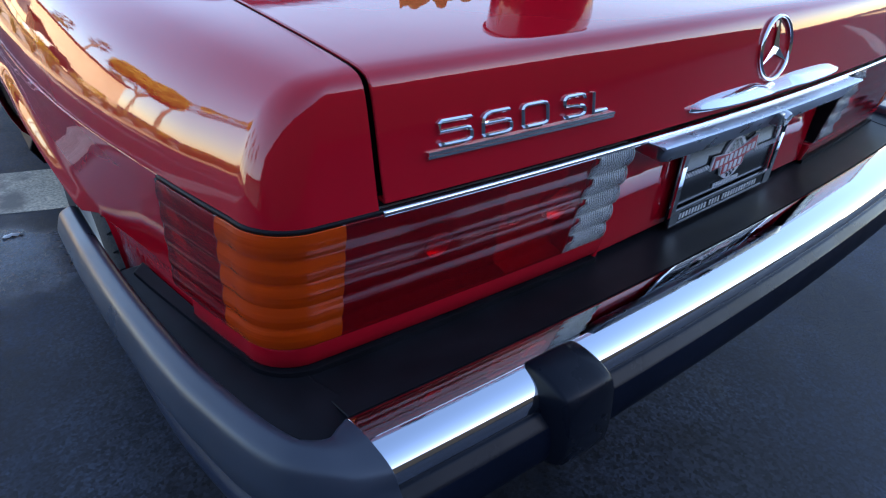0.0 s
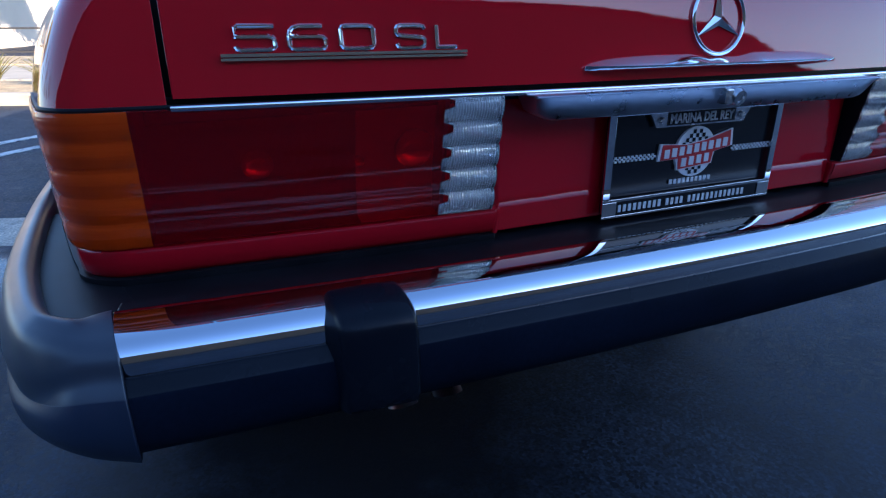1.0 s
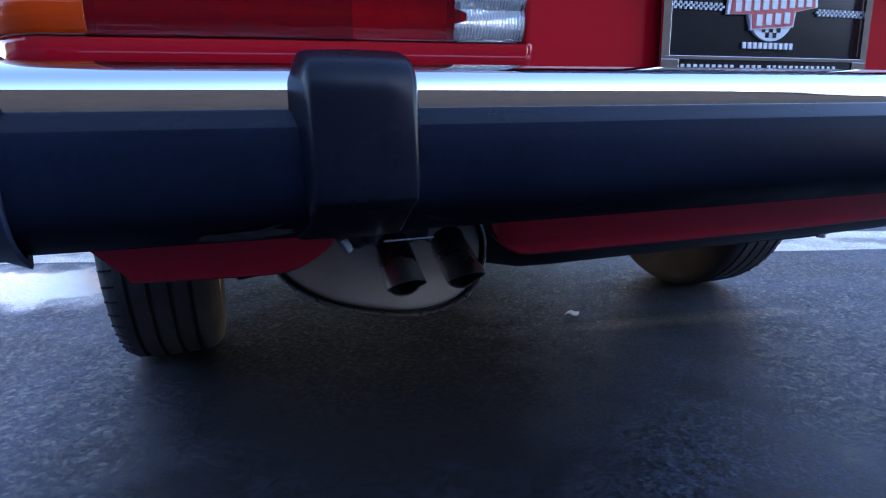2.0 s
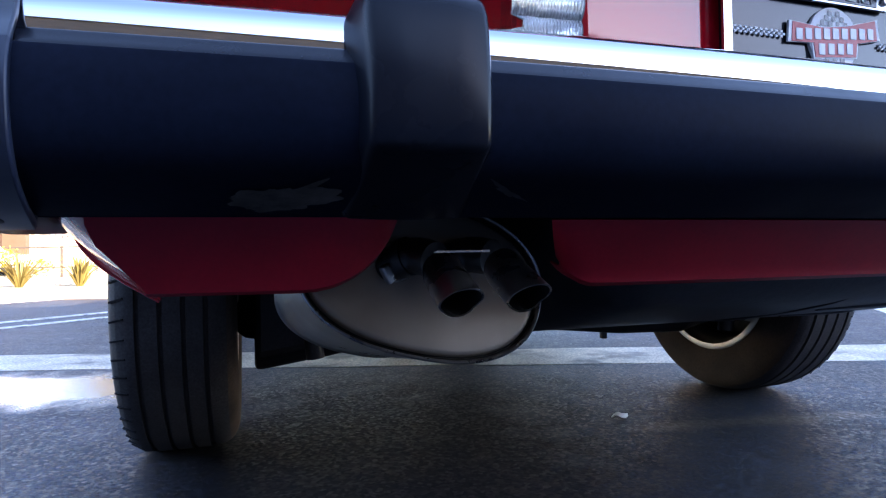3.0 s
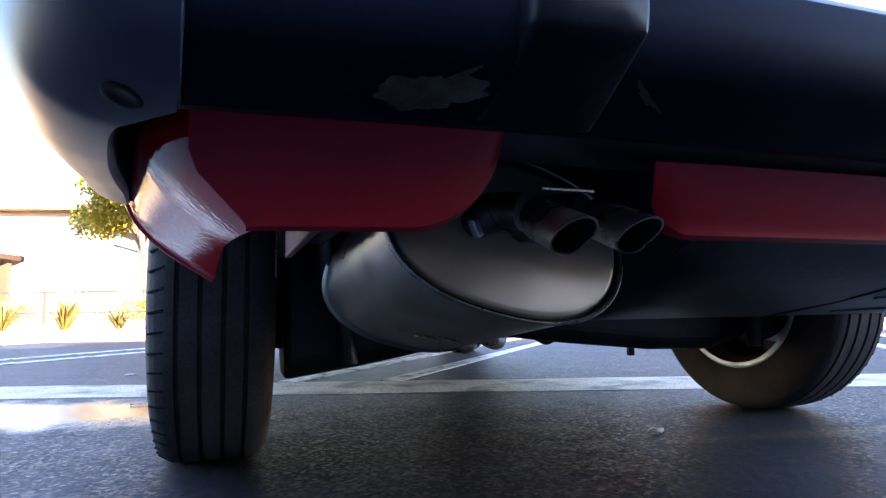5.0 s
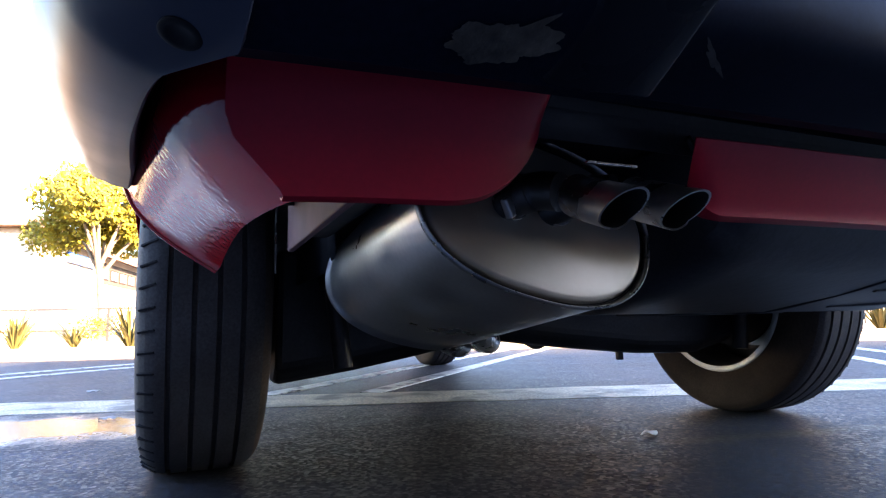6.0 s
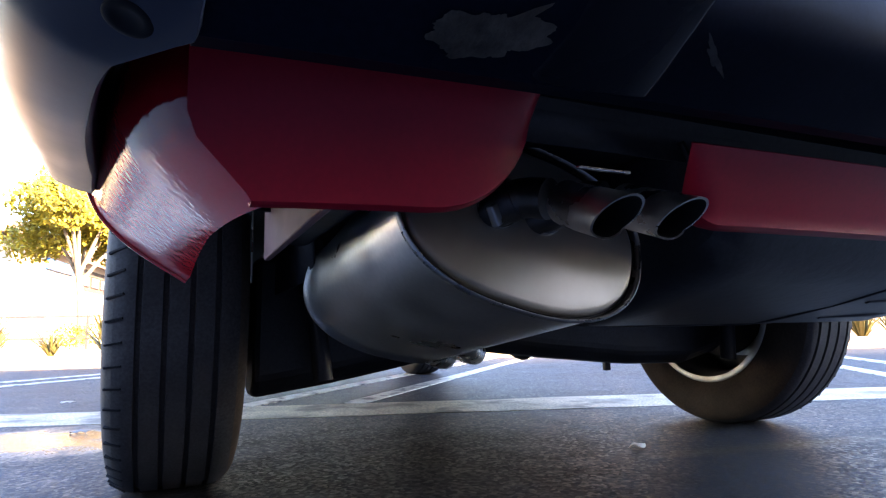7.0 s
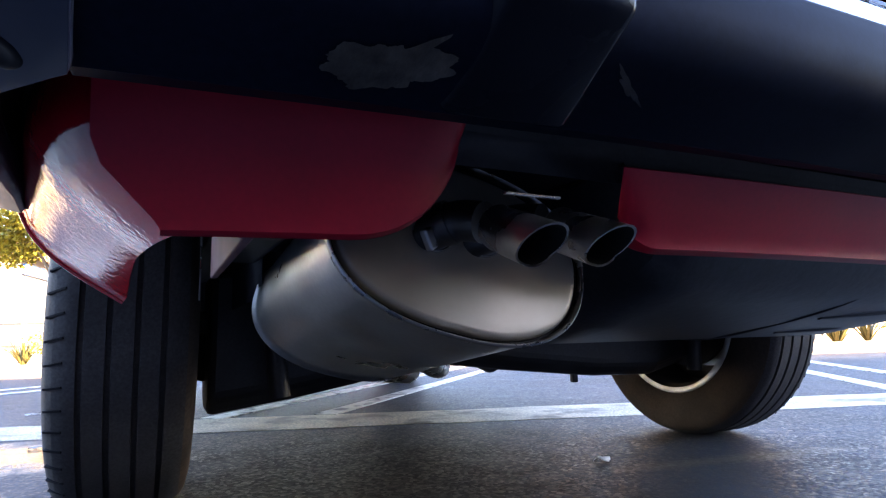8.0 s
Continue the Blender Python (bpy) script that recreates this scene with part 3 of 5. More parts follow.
def stroke_letter(c, x0, x1, z0, z1, half=0.0021, depth=0.0050):
    """A square-cut character drawn as one raised stroke with bevelled edges."""
    pts = [Vector((x0 + half + (x1 - x0 - 2 * half) * u, z0 + half + (z1 - z0 - 2 * half) * v)) for u, v in STROKES[c]]
    verts = []
    for i, p in enumerate(pts):
        a, b = pts[max(0, i - 1)], pts[min(len(pts) - 1, i + 1)]
        if c == "0" and i in (0, len(pts) - 1):
            a, b = pts[-2], pts[1]
        n = Vector((-(b - a).y, (b - a).x)).normalized()
        wide = half / max(0.72, abs(n.dot(Vector((-(b - p).y, (b - p).x)).normalized())) if (b - p).length else 1.0)
        for o, d in ((-1, 0.0), (-1, 0.62), (-0.25, 1.0), (0.25, 1.0), (1, 0.62), (1, 0.0)):
            q = p + n * wide * o
            place, out = on_lid(q.x, q.y)
            verts.append(place + out * depth * d)
    faces = grid_faces(len(pts), 6)
    if c != "0":
        k = 6 * (len(pts) - 1)
        faces += [(0, 1, 2, 3, 4, 5), tuple(k + q for q in (5, 4, 3, 2, 1, 0))]
    return piece("badge_letter", verts, faces, bright_chrome, lid, "raised chrome model lettering", smooth=False)


for c, a, e in (("5", 0.05, 0.215), ("6", 0.253, 0.41), ("0", 0.455, 0.605), ("S", 0.685, 0.825), ("L", 0.862, 0.965)):
    stroke_letter(c, B0 + a * (B1 - B0), B0 + e * (B1 - B0), 0.7535, 0.7795)
for z0, z1, dep in ((0.7455, 0.7480, 0.0055), (0.7490, 0.7520, 0.0065)):
    pts = []
    for z in (z0, z1):
        row = []
        for x in np.linspace(B0, B1, 12):
            place, out = on_lid(float(x), z)
            row += [place, place + out * dep]
        pts.append(row)
    verts = pts[0] + pts[1]
    n = len(pts[0])
    faces = []
    for i in range(0, n - 2, 2):
        faces += [(i, i + 2, i + 3, i + 1), (n + i, n + i + 1, n + i + 3, n + i + 2), (i + 1, i + 3, n + i + 3, n + i + 1), (i, n + i, n + i + 2, i + 2)]
    faces += [(0, 1, n + 1, n), (n - 2, 2 * n - 2, 2 * n - 1, n - 1)]
    piece("badge_bar", verts, faces, bright_chrome, lid, smooth=False)

# emblem: a plain ring with three tapered arms, standing on the lid
base, out = on_lid(-0.010, 0.783)
lean = Matrix.Translation(base + out * 0.002) @ out.to_track_quat("Z", "Y").to_matrix().to_4x4()
R_E, T_E = 0.0432, 0.0029
rings = []
for i in range(48):
    a = 2 * math.pi * i / 48
    rings.append([lean @ Vector(((R_E + T_E * math.cos(b)) * math.cos(a), (R_E + T_E * math.cos(b)) * math.sin(a), 1.25 * T_E * math.sin(b))) for b in [2 * math.pi * k / 8 for k in range(8)]])
verts = [p for r in rings for p in r]
piece("emblem_ring", verts, grid_faces(48, 8, True, True), bright_chrome, lid, "chrome ring emblem")
for k in range(3):
    verts, faces = [], []
    a = math.pi / 2 + 2 * math.pi * k / 3
    d, s = Vector((math.cos(a), math.sin(a), 0)), Vector((-math.sin(a), math.cos(a), 0))
    j = len(verts)
    half = math.radians(60)
    verts += [lean @ (d * R_E), lean @ (d * 0.0065 * math.cos(half) + s * 0.0075), lean @ (d * 0.0065 * math.cos(half) - s * 0.0075),
              lean @ Vector((0, 0, 0.0042)), lean @ Vector((0, 0, -0.002)), lean @ (d * R_E + Vector((0, 0, 0.001)))]
    faces += [(j, j + 1, j + 3, j + 5), (j, j + 5, j + 3, j + 2), (j, j + 4, j + 1), (j, j + 2, j + 4)]
    piece("emblem_arm", verts, faces, bright_chrome, lid, smooth=False)

# chrome grip with a notch at its middle, and the lamp housing with the lock under it
rows = []
for i in range(61):
    x = -0.219 + 0.438 * i / 60
    e = max(0.0, 1 - (abs(x) / 0.2195) ** 5) ** 0.6
    dip = 0.62 + 0.38 * min(1.0, max(0.0, (abs(x) - 0.030) / 0.025))
    hgt, dep = 0.0035 + 0.012 * e * dip, (0.004 + 0.022 * e) * (0.75 + 0.25 * dip)
    y0, z0 = rear_y(x) + 0.004, 0.7265
    rows.append([(x, y0, z0), (x, y0 - dep * 0.8, z0), (x, y0 - dep, z0 + 0.003), (x, y0 - dep, z0 + 0.005), (x, y0 - dep * 0.55, z0 + hgt * 0.75), (x, y0 + 0.003, z0 + hgt)])
sheet("lid_handle", rows, bright_chrome, lid, "bright chrome grip", smooth=True)
rows = []
for i in range(61):
    x = -0.297 + 0.594 * i / 60
    e = min(1.0, (0.297 - abs(x)) / 0.035)
    e = math.sqrt(max(0.0, 1 - (1 - e) ** 2))
    y0 = rear_y(x)
    bot = 0.7005 - 0.0285 * e
    rows.append([(x, y0 + 0.01, 0.702), (x, y0 - 0.026, 0.7035), (x, y0 - 0.029, 0.7015), (x, y0 - 0.027, 0.699), (x, y0 - 0.015, bot + 0.002), (x, y0 - 0.010, bot), (x, y0 + 0.02, bot + 0.002)])
sheet("plate_lamp_housing", rows, grey_metal, lid, "satin grey metal plate lamp housing")
lock_m = pose(0.0, rear_y(0) - 0.026, 0.690, 0, 0, -90) @ pose(0, 0, 0, 0, 12, 0)
lathe("lock", [(0.0, -0.012), (0.0115, -0.012), (0.0115, 0.006), (0.0098, 0.010), (0.0098, 0.0105), (0.006, 0.0105), (0.0055, 0.0085), (0.0, 0.0085)], lock_m, chrome_dull, lid, "round chrome lock cylinder", steps=24)
box("lock_tab", (-0.022, rear_y(0) - 0.034, 0.680), (-0.010, rear_y(0) - 0.018, 0.700), steel_dark, lid, bevel=0.002)

# tail lamps: ribbed lenses round the corner
RIBS = 5


def lens_profile(depth, power=0.9, n=8):
    out = []
    hgt = (LAMP_HI - LAMP_LO) / RIBS
    for r in range(RIBS):
        for i in range(n):
            f = i / n
            out.append((depth * math.sin(math.pi * f) ** power, LAMP_LO + hgt * (r + f)))
    out.append((0.0, LAMP_HI))
    return out


FINE = outline(0.326, 0.30, 0.0, n_rear=40, n_arc=30, n_side=30)
FINE_X, FINE_Y, FINE_S = [p[0] for p in FINE], [p[1] for p in FINE], [0.0]
for p, q in zip(FINE, FINE[1:]):
    FINE_S.append(FINE_S[-1] + math.hypot(q[0] - p[0], q[1] - p[1]))


def lamp_at(s):
    """The point and outward way along the lamp's plan at a length counted from x = 0.326."""
    x, y = float(np.interp(s, FINE_S, FINE_X)), float(np.interp(s, FINE_S, FINE_Y))
    x2, y2 = float(np.interp(s + 0.004, FINE_S, FINE_X)), float(np.interp(s + 0.004, FINE_S, FINE_Y))
    return x, y, Vector((y2 - y, -(x2 - x), 0)).normalized()


def lamp_path(s0, s1, n):
    return [lamp_at(s0 + (s1 - s0) * i / n) for i in range(n + 1)]


LENS = [("reverse_lens", 0.0, 0.066, clear_lens, 8, "clear white ribbed reversing lens"), ("stop_lens", 0.066, 0.387, red_lens, 40, "deep red ribbed lens"),
        ("turn_lens", 0.387, 0.518, amber_lens, 34, "amber ribbed turn signal lens"), ("side_lens", 0.518, 0.625, red_lens, 12, "red side marker lens")]
for sx in (-1, 1):
    rows = [[(x - w.x * o, y - w.y * o, z) for o, z in ((0.004, LAMP_LO - 0.002), (0.038, LAMP_LO - 0.002), (0.038, LAMP_HI + 0.002), (0.004, LAMP_HI + 0.002))] for x, y, w in lamp_path(0.0, 0.625, 66)]
    lamp = sheet("tail_lamp", rows, lamp_dark, car, "ribbed tail lamp in clear, red and amber", sx=sx)
    for name, s0, s1, mat, n, label in LENS:
        rows = []
        for i in range(n + 1):
            row = []
            for o, z in lens_profile(*((0.0011, 1.6) if name == "stop_lens" else (0.0026, 0.9) if mat is not clear_lens else (0.005, 0.8))):
                f = ((z - LAMP_LO) / (LAMP_HI - LAMP_LO) * RIBS) % 1.0
                step = 0.006 * (1 if f < 0.55 else -1)
                a0, a1 = s0 + (step if name == "stop_lens" else 0), s1 + (step if name == "reverse_lens" else 0)
                x, y, w = lamp_at(a0 + (a1 - a0) * i / n)
                row.append((x + w.x * (o + 0.004), y + w.y * (o + 0.004), z))
            rows.append(row)
        ob = sheet(name, rows, mat, lamp, label, solid=0.003, sx=sx)
        ob.visible_shadow = False
    # reflector tray behind the lenses, with dividers
    for name, s0, s1, mat, n, label in LENS + [("bright_tray", 0.068, 0.165, clear_lens, 8, "")]:
        deep = 0.002 if name == "bright_tray" else 0.0
        rows = [[(x - w.x * o, y - w.y * o, z) for o, z in ((0.002, LAMP_LO), (0.028 - deep, LAMP_LO + 0.002 + deep), (0.034 - deep, 0.63), (0.028 - deep, LAMP_HI - 0.002 - deep), (0.002, LAMP_HI))] for x, y, w in lamp_path(s0 + 0.0, s1, n)]
        sheet("reflector_tray", rows, lamp_inside if mat is not red_lens else lamp_dark, lamp, solid=0.001, sx=sx)
        x, y, w = lamp_path(s0, s1, 1)[0]
        t = Vector((-w.y, w.x, 0))
        verts = [Vector((x, y, z)) + t * dt - w * dw for z in (LAMP_LO, LAMP_HI) for dt in (0.0, 0.0025) for dw in (-0.004, 0.03)]
        verts = [(v.x * sx, v.y, v.z) for v in verts]
        piece("divider", verts, [(0, 1, 3, 2), (4, 6, 7, 5), (0, 4, 5, 1), (2, 3, 7, 6), (0, 2, 6, 4), (1, 5, 7, 3)], black_trim if s0 == 0 else lamp_dark, lamp, smooth=False)
    # bulb reflectors that show through the red lens
    for cx, cz, r in ((0.43, 0.648, 0.022), (0.60, 0.642, 0.016), (0.49, 0.636, 0.006)):
        m = pose(sx * cx, rear_y(cx) + 0.012, cz, 0, 0, -90)
        lathe("bulb_reflector", [(0.0, 0.0), (r * 0.35, r * 0.05), (r * 0.65, r * 0.20), (r * 0.9, r * 0.42), (r, r * 0.55), (r * 1.04, r * 0.5), (r * 1.04, -0.004)], m, lamp_mirror, lamp, steps=24)
    rows = [[(x + w.x * 0.002, y + w.y * 0.002, z) for z in (LAMP_HI - 0.001, LAMP_HI + 0.004)] for x, y, w in lamp_path(0.0, 0.628, 66)]
    sheet("lamp_gasket", rows, black_trim, lamp, solid=0.003, sx=sx)
    x, y, w = lamp_path(0.625, 0.633, 1)[0]
    box("lamp_end_seal", (min(sx * (x - 0.004), sx * (x + 0.004)), y, LAMP_LO), (max(sx * (x - 0.004), sx * (x + 0.004)), y + 0.006, LAMP_HI), black_trim, lamp, bevel=0.001)
    for ob in [lamp] + list(lamp.children):
        for v in ob.data.vertices:
            v.co.y += set_in(v.co.z)

# number plate in a chrome frame
PL, PR, PB, PT = -0.1585, 0.1585, 0.526, 0.672
plate = box("number_plate", (PL + 0.004, -0.001, PB + 0.004), (PR - 0.004, 0.003, PT - 0.004), plate_black, car, "black dealer plate in a chrome frame", bevel=0.001)


def flat(x0, x1, z0, z1, y, mat, name, holder=None, label="", lift=0.0012):
    return box(name, (x0, y - lift, z0), (x1, y + 0.001, z1), mat, holder or plate, label, bevel=0.0003)


FY = -0.006
flat(PL, PL + 0.011, PB + 0.026, PT, FY, chrome, "plate_frame", label="engraved chrome plate frame", lift=0.003)
for x0, x1, z0, z1 in ((PR - 0.011, PR, PB + 0.026, PT), (PL + 0.011, PR - 0.011, PT - 0.0065, PT - 0.0005), (PL, PR, PB + 0.0225, PB + 0.0265), (PL, PR, PB, PB + 0.003), (PL, PL + 0.024, PB + 0.003, PB + 0.0225), (PR - 0.024, PR, PB + 0.003, PB + 0.0225)):
    flat(x0, x1, z0, z1, FY, chrome, "plate_frame", lift=0.003)
flat(PL + 0.024, PR - 0.024, PB + 0.003, PB + 0.0225, FY, plate_black, "frame_band", lift=0.0015)
# upper tab with slanted ends
tab = [(-0.092, PT - 0.006), (-0.080, PT - 0.026), (0.080, PT - 0.026), (0.092, PT - 0.006)]
verts = [(x, FY - 0.0025, z) for x, z in tab] + [(x, FY + 0.002, z) for x, z in tab]
piece("frame_tab", verts, [(0, 1, 2, 3), (4, 7, 6, 5), (0, 4, 5, 1), (1, 5, 6, 2), (2, 6, 7, 3), (3, 7, 4, 0)], chrome_dull, plate, smooth=False)
flat(-0.062, 0.062, PT - 0.024, PT - 0.006, FY - 0.0025, plate_black, "frame_band", lift=0.0008)
joined("plate_word", [glyph("MARINA DEL REY", -0.058, 0.058, PT - 0.0215, PT - 0.0085, 0.0012, lambda x, z: (Vector((x, FY - 0.0033, z)), Vector((0, -1, 0))), plate_white)], plate_white, plate)
for sx in (-1, 1):
    lathe("plate_screw", [(0.0, 0.004), (0.0035, 0.0035), (0.005, 0.001), (0.005, -0.002)], pose(sx * 0.073, FY - 0.003, PT - 0.016, 0, 0, -90), steel_dark, plate, steps=16)
# the dealer's mark as plain shapes: a chequered disc, a red band, short bars for the small print
rings = [(Vector((0.037 * math.cos(2 * math.pi * i / 40), FY + 0.0015, 0.607 + 0.036 * math.sin(2 * math.pi * i / 40)))) for i in range(40)]
piece("mark_disc", rings + [r + Vector((0, 0.004, 0)) for r in rings], [tuple(range(40))] + [(i, (i + 1) % 40, 40 + (i + 1) % 40, 40 + i) for i in range(40)], plate_white, plate, smooth=False)
sq = 0.0058
verts, faces = [], []
for i in range(-6, 7):
    for j in range(-6, 7):
        if (i + j) % 2 == 0 and math.hypot((abs(i) + 0.5) * sq / 0.035, (abs(j) + 0.5) * sq / 0.034) < 1.0:
            k = len(verts)
            verts += [(i * sq + dx * sq / 2, FY + 0.0008, 0.607 + j * sq + dz * sq / 2) for dx, dz in ((-1, -1), (1, -1), (1, 1), (-1, 1))]
            faces.append((k, k + 1, k + 2, k + 3))
piece("mark_chequer", verts, faces, plate_black, plate, smooth=False)
shape = [(-0.064, 0.599), (-0.062, 0.621), (-0.018, 0.618), (0.018, 0.623), (0.062, 0.634), (0.065, 0.611), (0.033, 0.605), (0.031, 0.589), (-0.030, 0.584), (-0.032, 0.600)]
for grow, y, mat, name in ((1.07, FY + 0.0003, plate_white, "mark_border"), (1.0, FY - 0.0003, plate_red, "mark_band")):
    pts = [(x * grow, y, 0.607 + (z - 0.607) * grow) for x, z in shape]
    piece(name, pts + [(x, y + 0.003, z) for x, _, z in pts], [tuple(range(10))] + [(i, (i + 1) % 10, 10 + (i + 1) % 10, 10 + i) for i in range(10)], mat, plate, smooth=False)
for i in range(13):
    x = -0.0535 + 0.0134 * i if i < 9 else -0.021 + 0.0140 * (i - 9)
    zz = (0.6125 if i < 9 else 0.5955) + x * 0.09
    flat(x - 0.0045, x + 0.0045, zz - 0.0062, zz + 0.0062, FY - 0.0006, plate_white, "mark_bar", lift=0.0004)
for i in range(26):
    x0 = -0.146 + 0.0035 * i
    if x0 > -0.070:
        continue
    for sgn in (-1, 1):
        for r in (0, 1, 2):
            if (i + r) % 2 == 0:
                flat(sgn * x0 - 0.00175, sgn * x0 + 0.00175, 0.602 + 0.0027 * r, 0.6047 + 0.0027 * r, FY + 0.0028, plate_white, "chequer", lift=0.0009)
for i in range(10):
    flat(-0.040 + 0.0080 * i, -0.0345 + 0.0080 * i, 0.5625, 0.5695, FY + 0.0026, plate_white, "print_bar", lift=0.0006)
x = PL + 0.028
for w in (9, 4, 13):
    for i in range(w):
        flat(x, x + 0.0050, PB + 0.0075, PB + 0.0175, FY - 0.0018, plate_white, "print_bar", lift=0.0005)
        x += 0.0088
    x += 0.006

# ---- bumper ----
bumper = car


def bump_y(x):
    return 0.0145 - 0.050 * x * x   # how far the middle stands out


X_CAP = 0.745
CHROME = [(-0.064, 0.522), (-0.0665, 0.5280), (-0.073, 0.5305), (-0.085, 0.5312), (-0.099, 0.5306), (-0.111, 0.5290), (-0.1215, 0.5258), (-0.1295, 0.5212), (-0.1345, 0.5160), (-0.1371, 0.5105), (-0.1381, 0.5050), (-0.1386, 0.5000), (-0.1386, 0.4955)]
RUBBER = [(-0.134, 0.4962), (-0.1395, 0.4966), (-0.1418, 0.4958), (-0.1462, 0.4915), (-0.1508, 0.4870), (-0.1530, 0.4845), (-0.1542, 0.4815), (-0.1568, 0.472), (-0.1582, 0.460), (-0.1580, 0.447), (-0.1545, 0.4340), (-0.146, 0.4230), (-0.130, 0.4135), (-0.110, 0.405), (-0.092, 0.3990), (-0.0885, 0.3985), (-0.07, 0.402)]
xs = np.linspace(-X_CAP - 0.005, X_CAP + 0.005, 65)
for name, prof, mat, label in (("bumper", RUBBER[5:], rubber, "black rubber rear bumper with scuffs and a chrome bar"), ("rubber_edge", RUBBER[:6], overrider_rubber, "smooth chamfered upper edge of the rubber"), ("chrome_bar", CHROME, chrome, "polished chrome bar")):
    fine = spline(prof, 4)
    made = sheet(name, [[(float(x), y - bump_y(float(x)), z) for y, z in fine] for x in xs], mat, bumper, label)
    bumper = made if bumper is car else bumper
# black filler shelf between body and chrome
sheet("filler_shelf", [[(float(x), y, z) for y, z in ((0.03, 0.519), (-0.01, 0.5185), (-0.045 - bump_y(float(x)), 0.5235), (-0.064 - bump_y(float(x)), 0.5275), (-0.068 - bump_y(float(x)), 0.50))] for x in np.linspace(-0.748, 0.748, 41)], black_trim, bumper, "black filler strip")

# end caps wrap the corner and run forward to the wheel
SEAM = [(-0.099, 0.5230), (-0.095, 0.5300), (-0.088, 0.5330), (-0.0765, 0.5340), (-0.0625, 0.5330), (-0.0500, 0.5302), (-0.0362, 0.5263), (-0.0262, 0.5208), (-0.0200, 0.5130), (-0.0150, 0.5010), (-0.004, 0.486), (0.002, 0.468), (0.003, 0.450), (0.000, 0.433), (-0.010, 0.417), (-0.027, 0.405), (-0.047, 0.396), (-0.068, 0.392), (-0.073, 0.430)]
CAP = [(-0.050, 0.490), (-0.050, 0.512), (-0.048, 0.528), (-0.043, 0.536), (-0.036, 0.539), (-0.029, 0.536), (-0.018, 0.528), (-0.011, 0.510), (-0.007, 0.493), (-0.0075, 0.478), (-0.0085, 0.470), (-0.002, 0.460), (-0.003, 0.441), (-0.010, 0.423), (-0.022, 0.4085), (-0.039, 0.398), (-0.056, 0.3935), (-0.066, 0.396), (-0.071, 0.435)]
for sx in (-1, 1):
    plan = spline([(0.742, -0.1485), (0.790, -0.132), (0.828, -0.093), (0.853, -0.043), (0.872, 0.03), (0.886, 0.11), (0.899, 0.25), (0.906, 0.40), (0.908, 0.54)], 5)
    rows = []
    for i, (x, y) in enumerate(plan):
        a, b = plan[max(0, i - 1)], plan[min(len(plan) - 1, i + 1)]
        w = Vector((b[1] - a[1], -(b[0] - a[0]))).normalized()
        w = Vector((-0.10, -0.995)).lerp(w, min(1.0, i / 7)).normalized()   # the seam stands square to the bar
        shrink = max(0.0, min(1.0, (y - 0.05) / 0.45))
        k = min(1.0, max(0.0, (i - 2) / 10))
        k = k * k * (3 - 2 * k)
        prof = [(p[0] + (q[0] - p[0]) * k, p[1] + (q[1] - p[1]) * k) for p, q in zip(SEAM, CAP)]
        taper = max(0.0, min(1.0, (y + 0.06) / 0.35))
        row = []
        for o, z in spline(prof, 3):
            low = max(0.0, 0.49 - z)
            o = o * (1 - 0.12 * shrink) - 0.016 * taper * min(1.0, low / 0.03)
            z = 0.535 + (max(z, 0.49) - 0.535) * (1 - 0.20 * shrink) - low * (1 - 0.06 * taper)
            # the foot stops short, along the wheel opening
            back = 1 - 0.38 * min(1.0, low / 0.09) * max(0.0, min(1.0, (y - 0.08) / 0.46))
            row.append((x + w.x * o, y * back + w.y * o, z))
        if i < 12:   # the inner edge sweeps round in one curve
            dx, dy = 0.752 + 0.043 * i / 12 - row[0][0], -0.050 - 0.009 * math.sin(math.pi * i / 12) - row[0][1]
            row = [(q[0] + dx * max(0.0, 1 - n / 22), q[1] + dy * max(0.0, 1 - n / 22), q[2]) for n, q in enumerate(row)]
        rows.append(row)
    # the foot's inner edge runs straight across the corner
    last = len(rows[0]) - 1
    for i in range(1, 13):
        for n in range(last - 17, last + 1):
            k = min(1.0, (n - last + 18) / 12)
            a, b = Vector(rows[0][n]), Vector(rows[13][n])
            rows[i][n] = tuple(Vector(rows[i][n]).lerp(a.lerp(b, i / 13), k))
    gap = []
    for i, (x, y) in enumerate(plan[:34]):
        a, b = plan[max(0, i - 1)], plan[min(len(plan) - 1, i + 1)]
        w = Vector((b[1] - a[1], -(b[0] - a[0]))).normalized()
        gap.append([(x - w.x * o, y - w.y * o, z) for o, z in ((0.034, 0.514), (0.050, 0.5225), (0.085, 0.5215), (0.120, 0.5195))])
    sheet("corner_filler", gap, black_trim, bumper, sx=sx)
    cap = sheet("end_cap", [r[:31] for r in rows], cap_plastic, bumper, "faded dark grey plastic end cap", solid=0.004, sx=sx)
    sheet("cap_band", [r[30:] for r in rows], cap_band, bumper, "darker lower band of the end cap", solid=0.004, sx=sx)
    # bolt recess in the cap's underside, its shade painted as a dark disc
    i, j = min(((i, j) for i in range(2, 14) for j in range(40, len(rows[0]) - 2)), key=lambda q: math.hypot(rows[q[0]][q[1]][0] - 0.778, rows[q[0]][q[1]][1] + 0.078))
    at = Vector(rows[i][j])
    face = (Vector(rows[i + 1][j]) - at).cross(Vector(rows[i][j + 1]) - at).normalized()
    face = face if face.z < 0 else -face
    # added black sheet from the cap's inner edge to the fender, for shade
    gap_shade = []
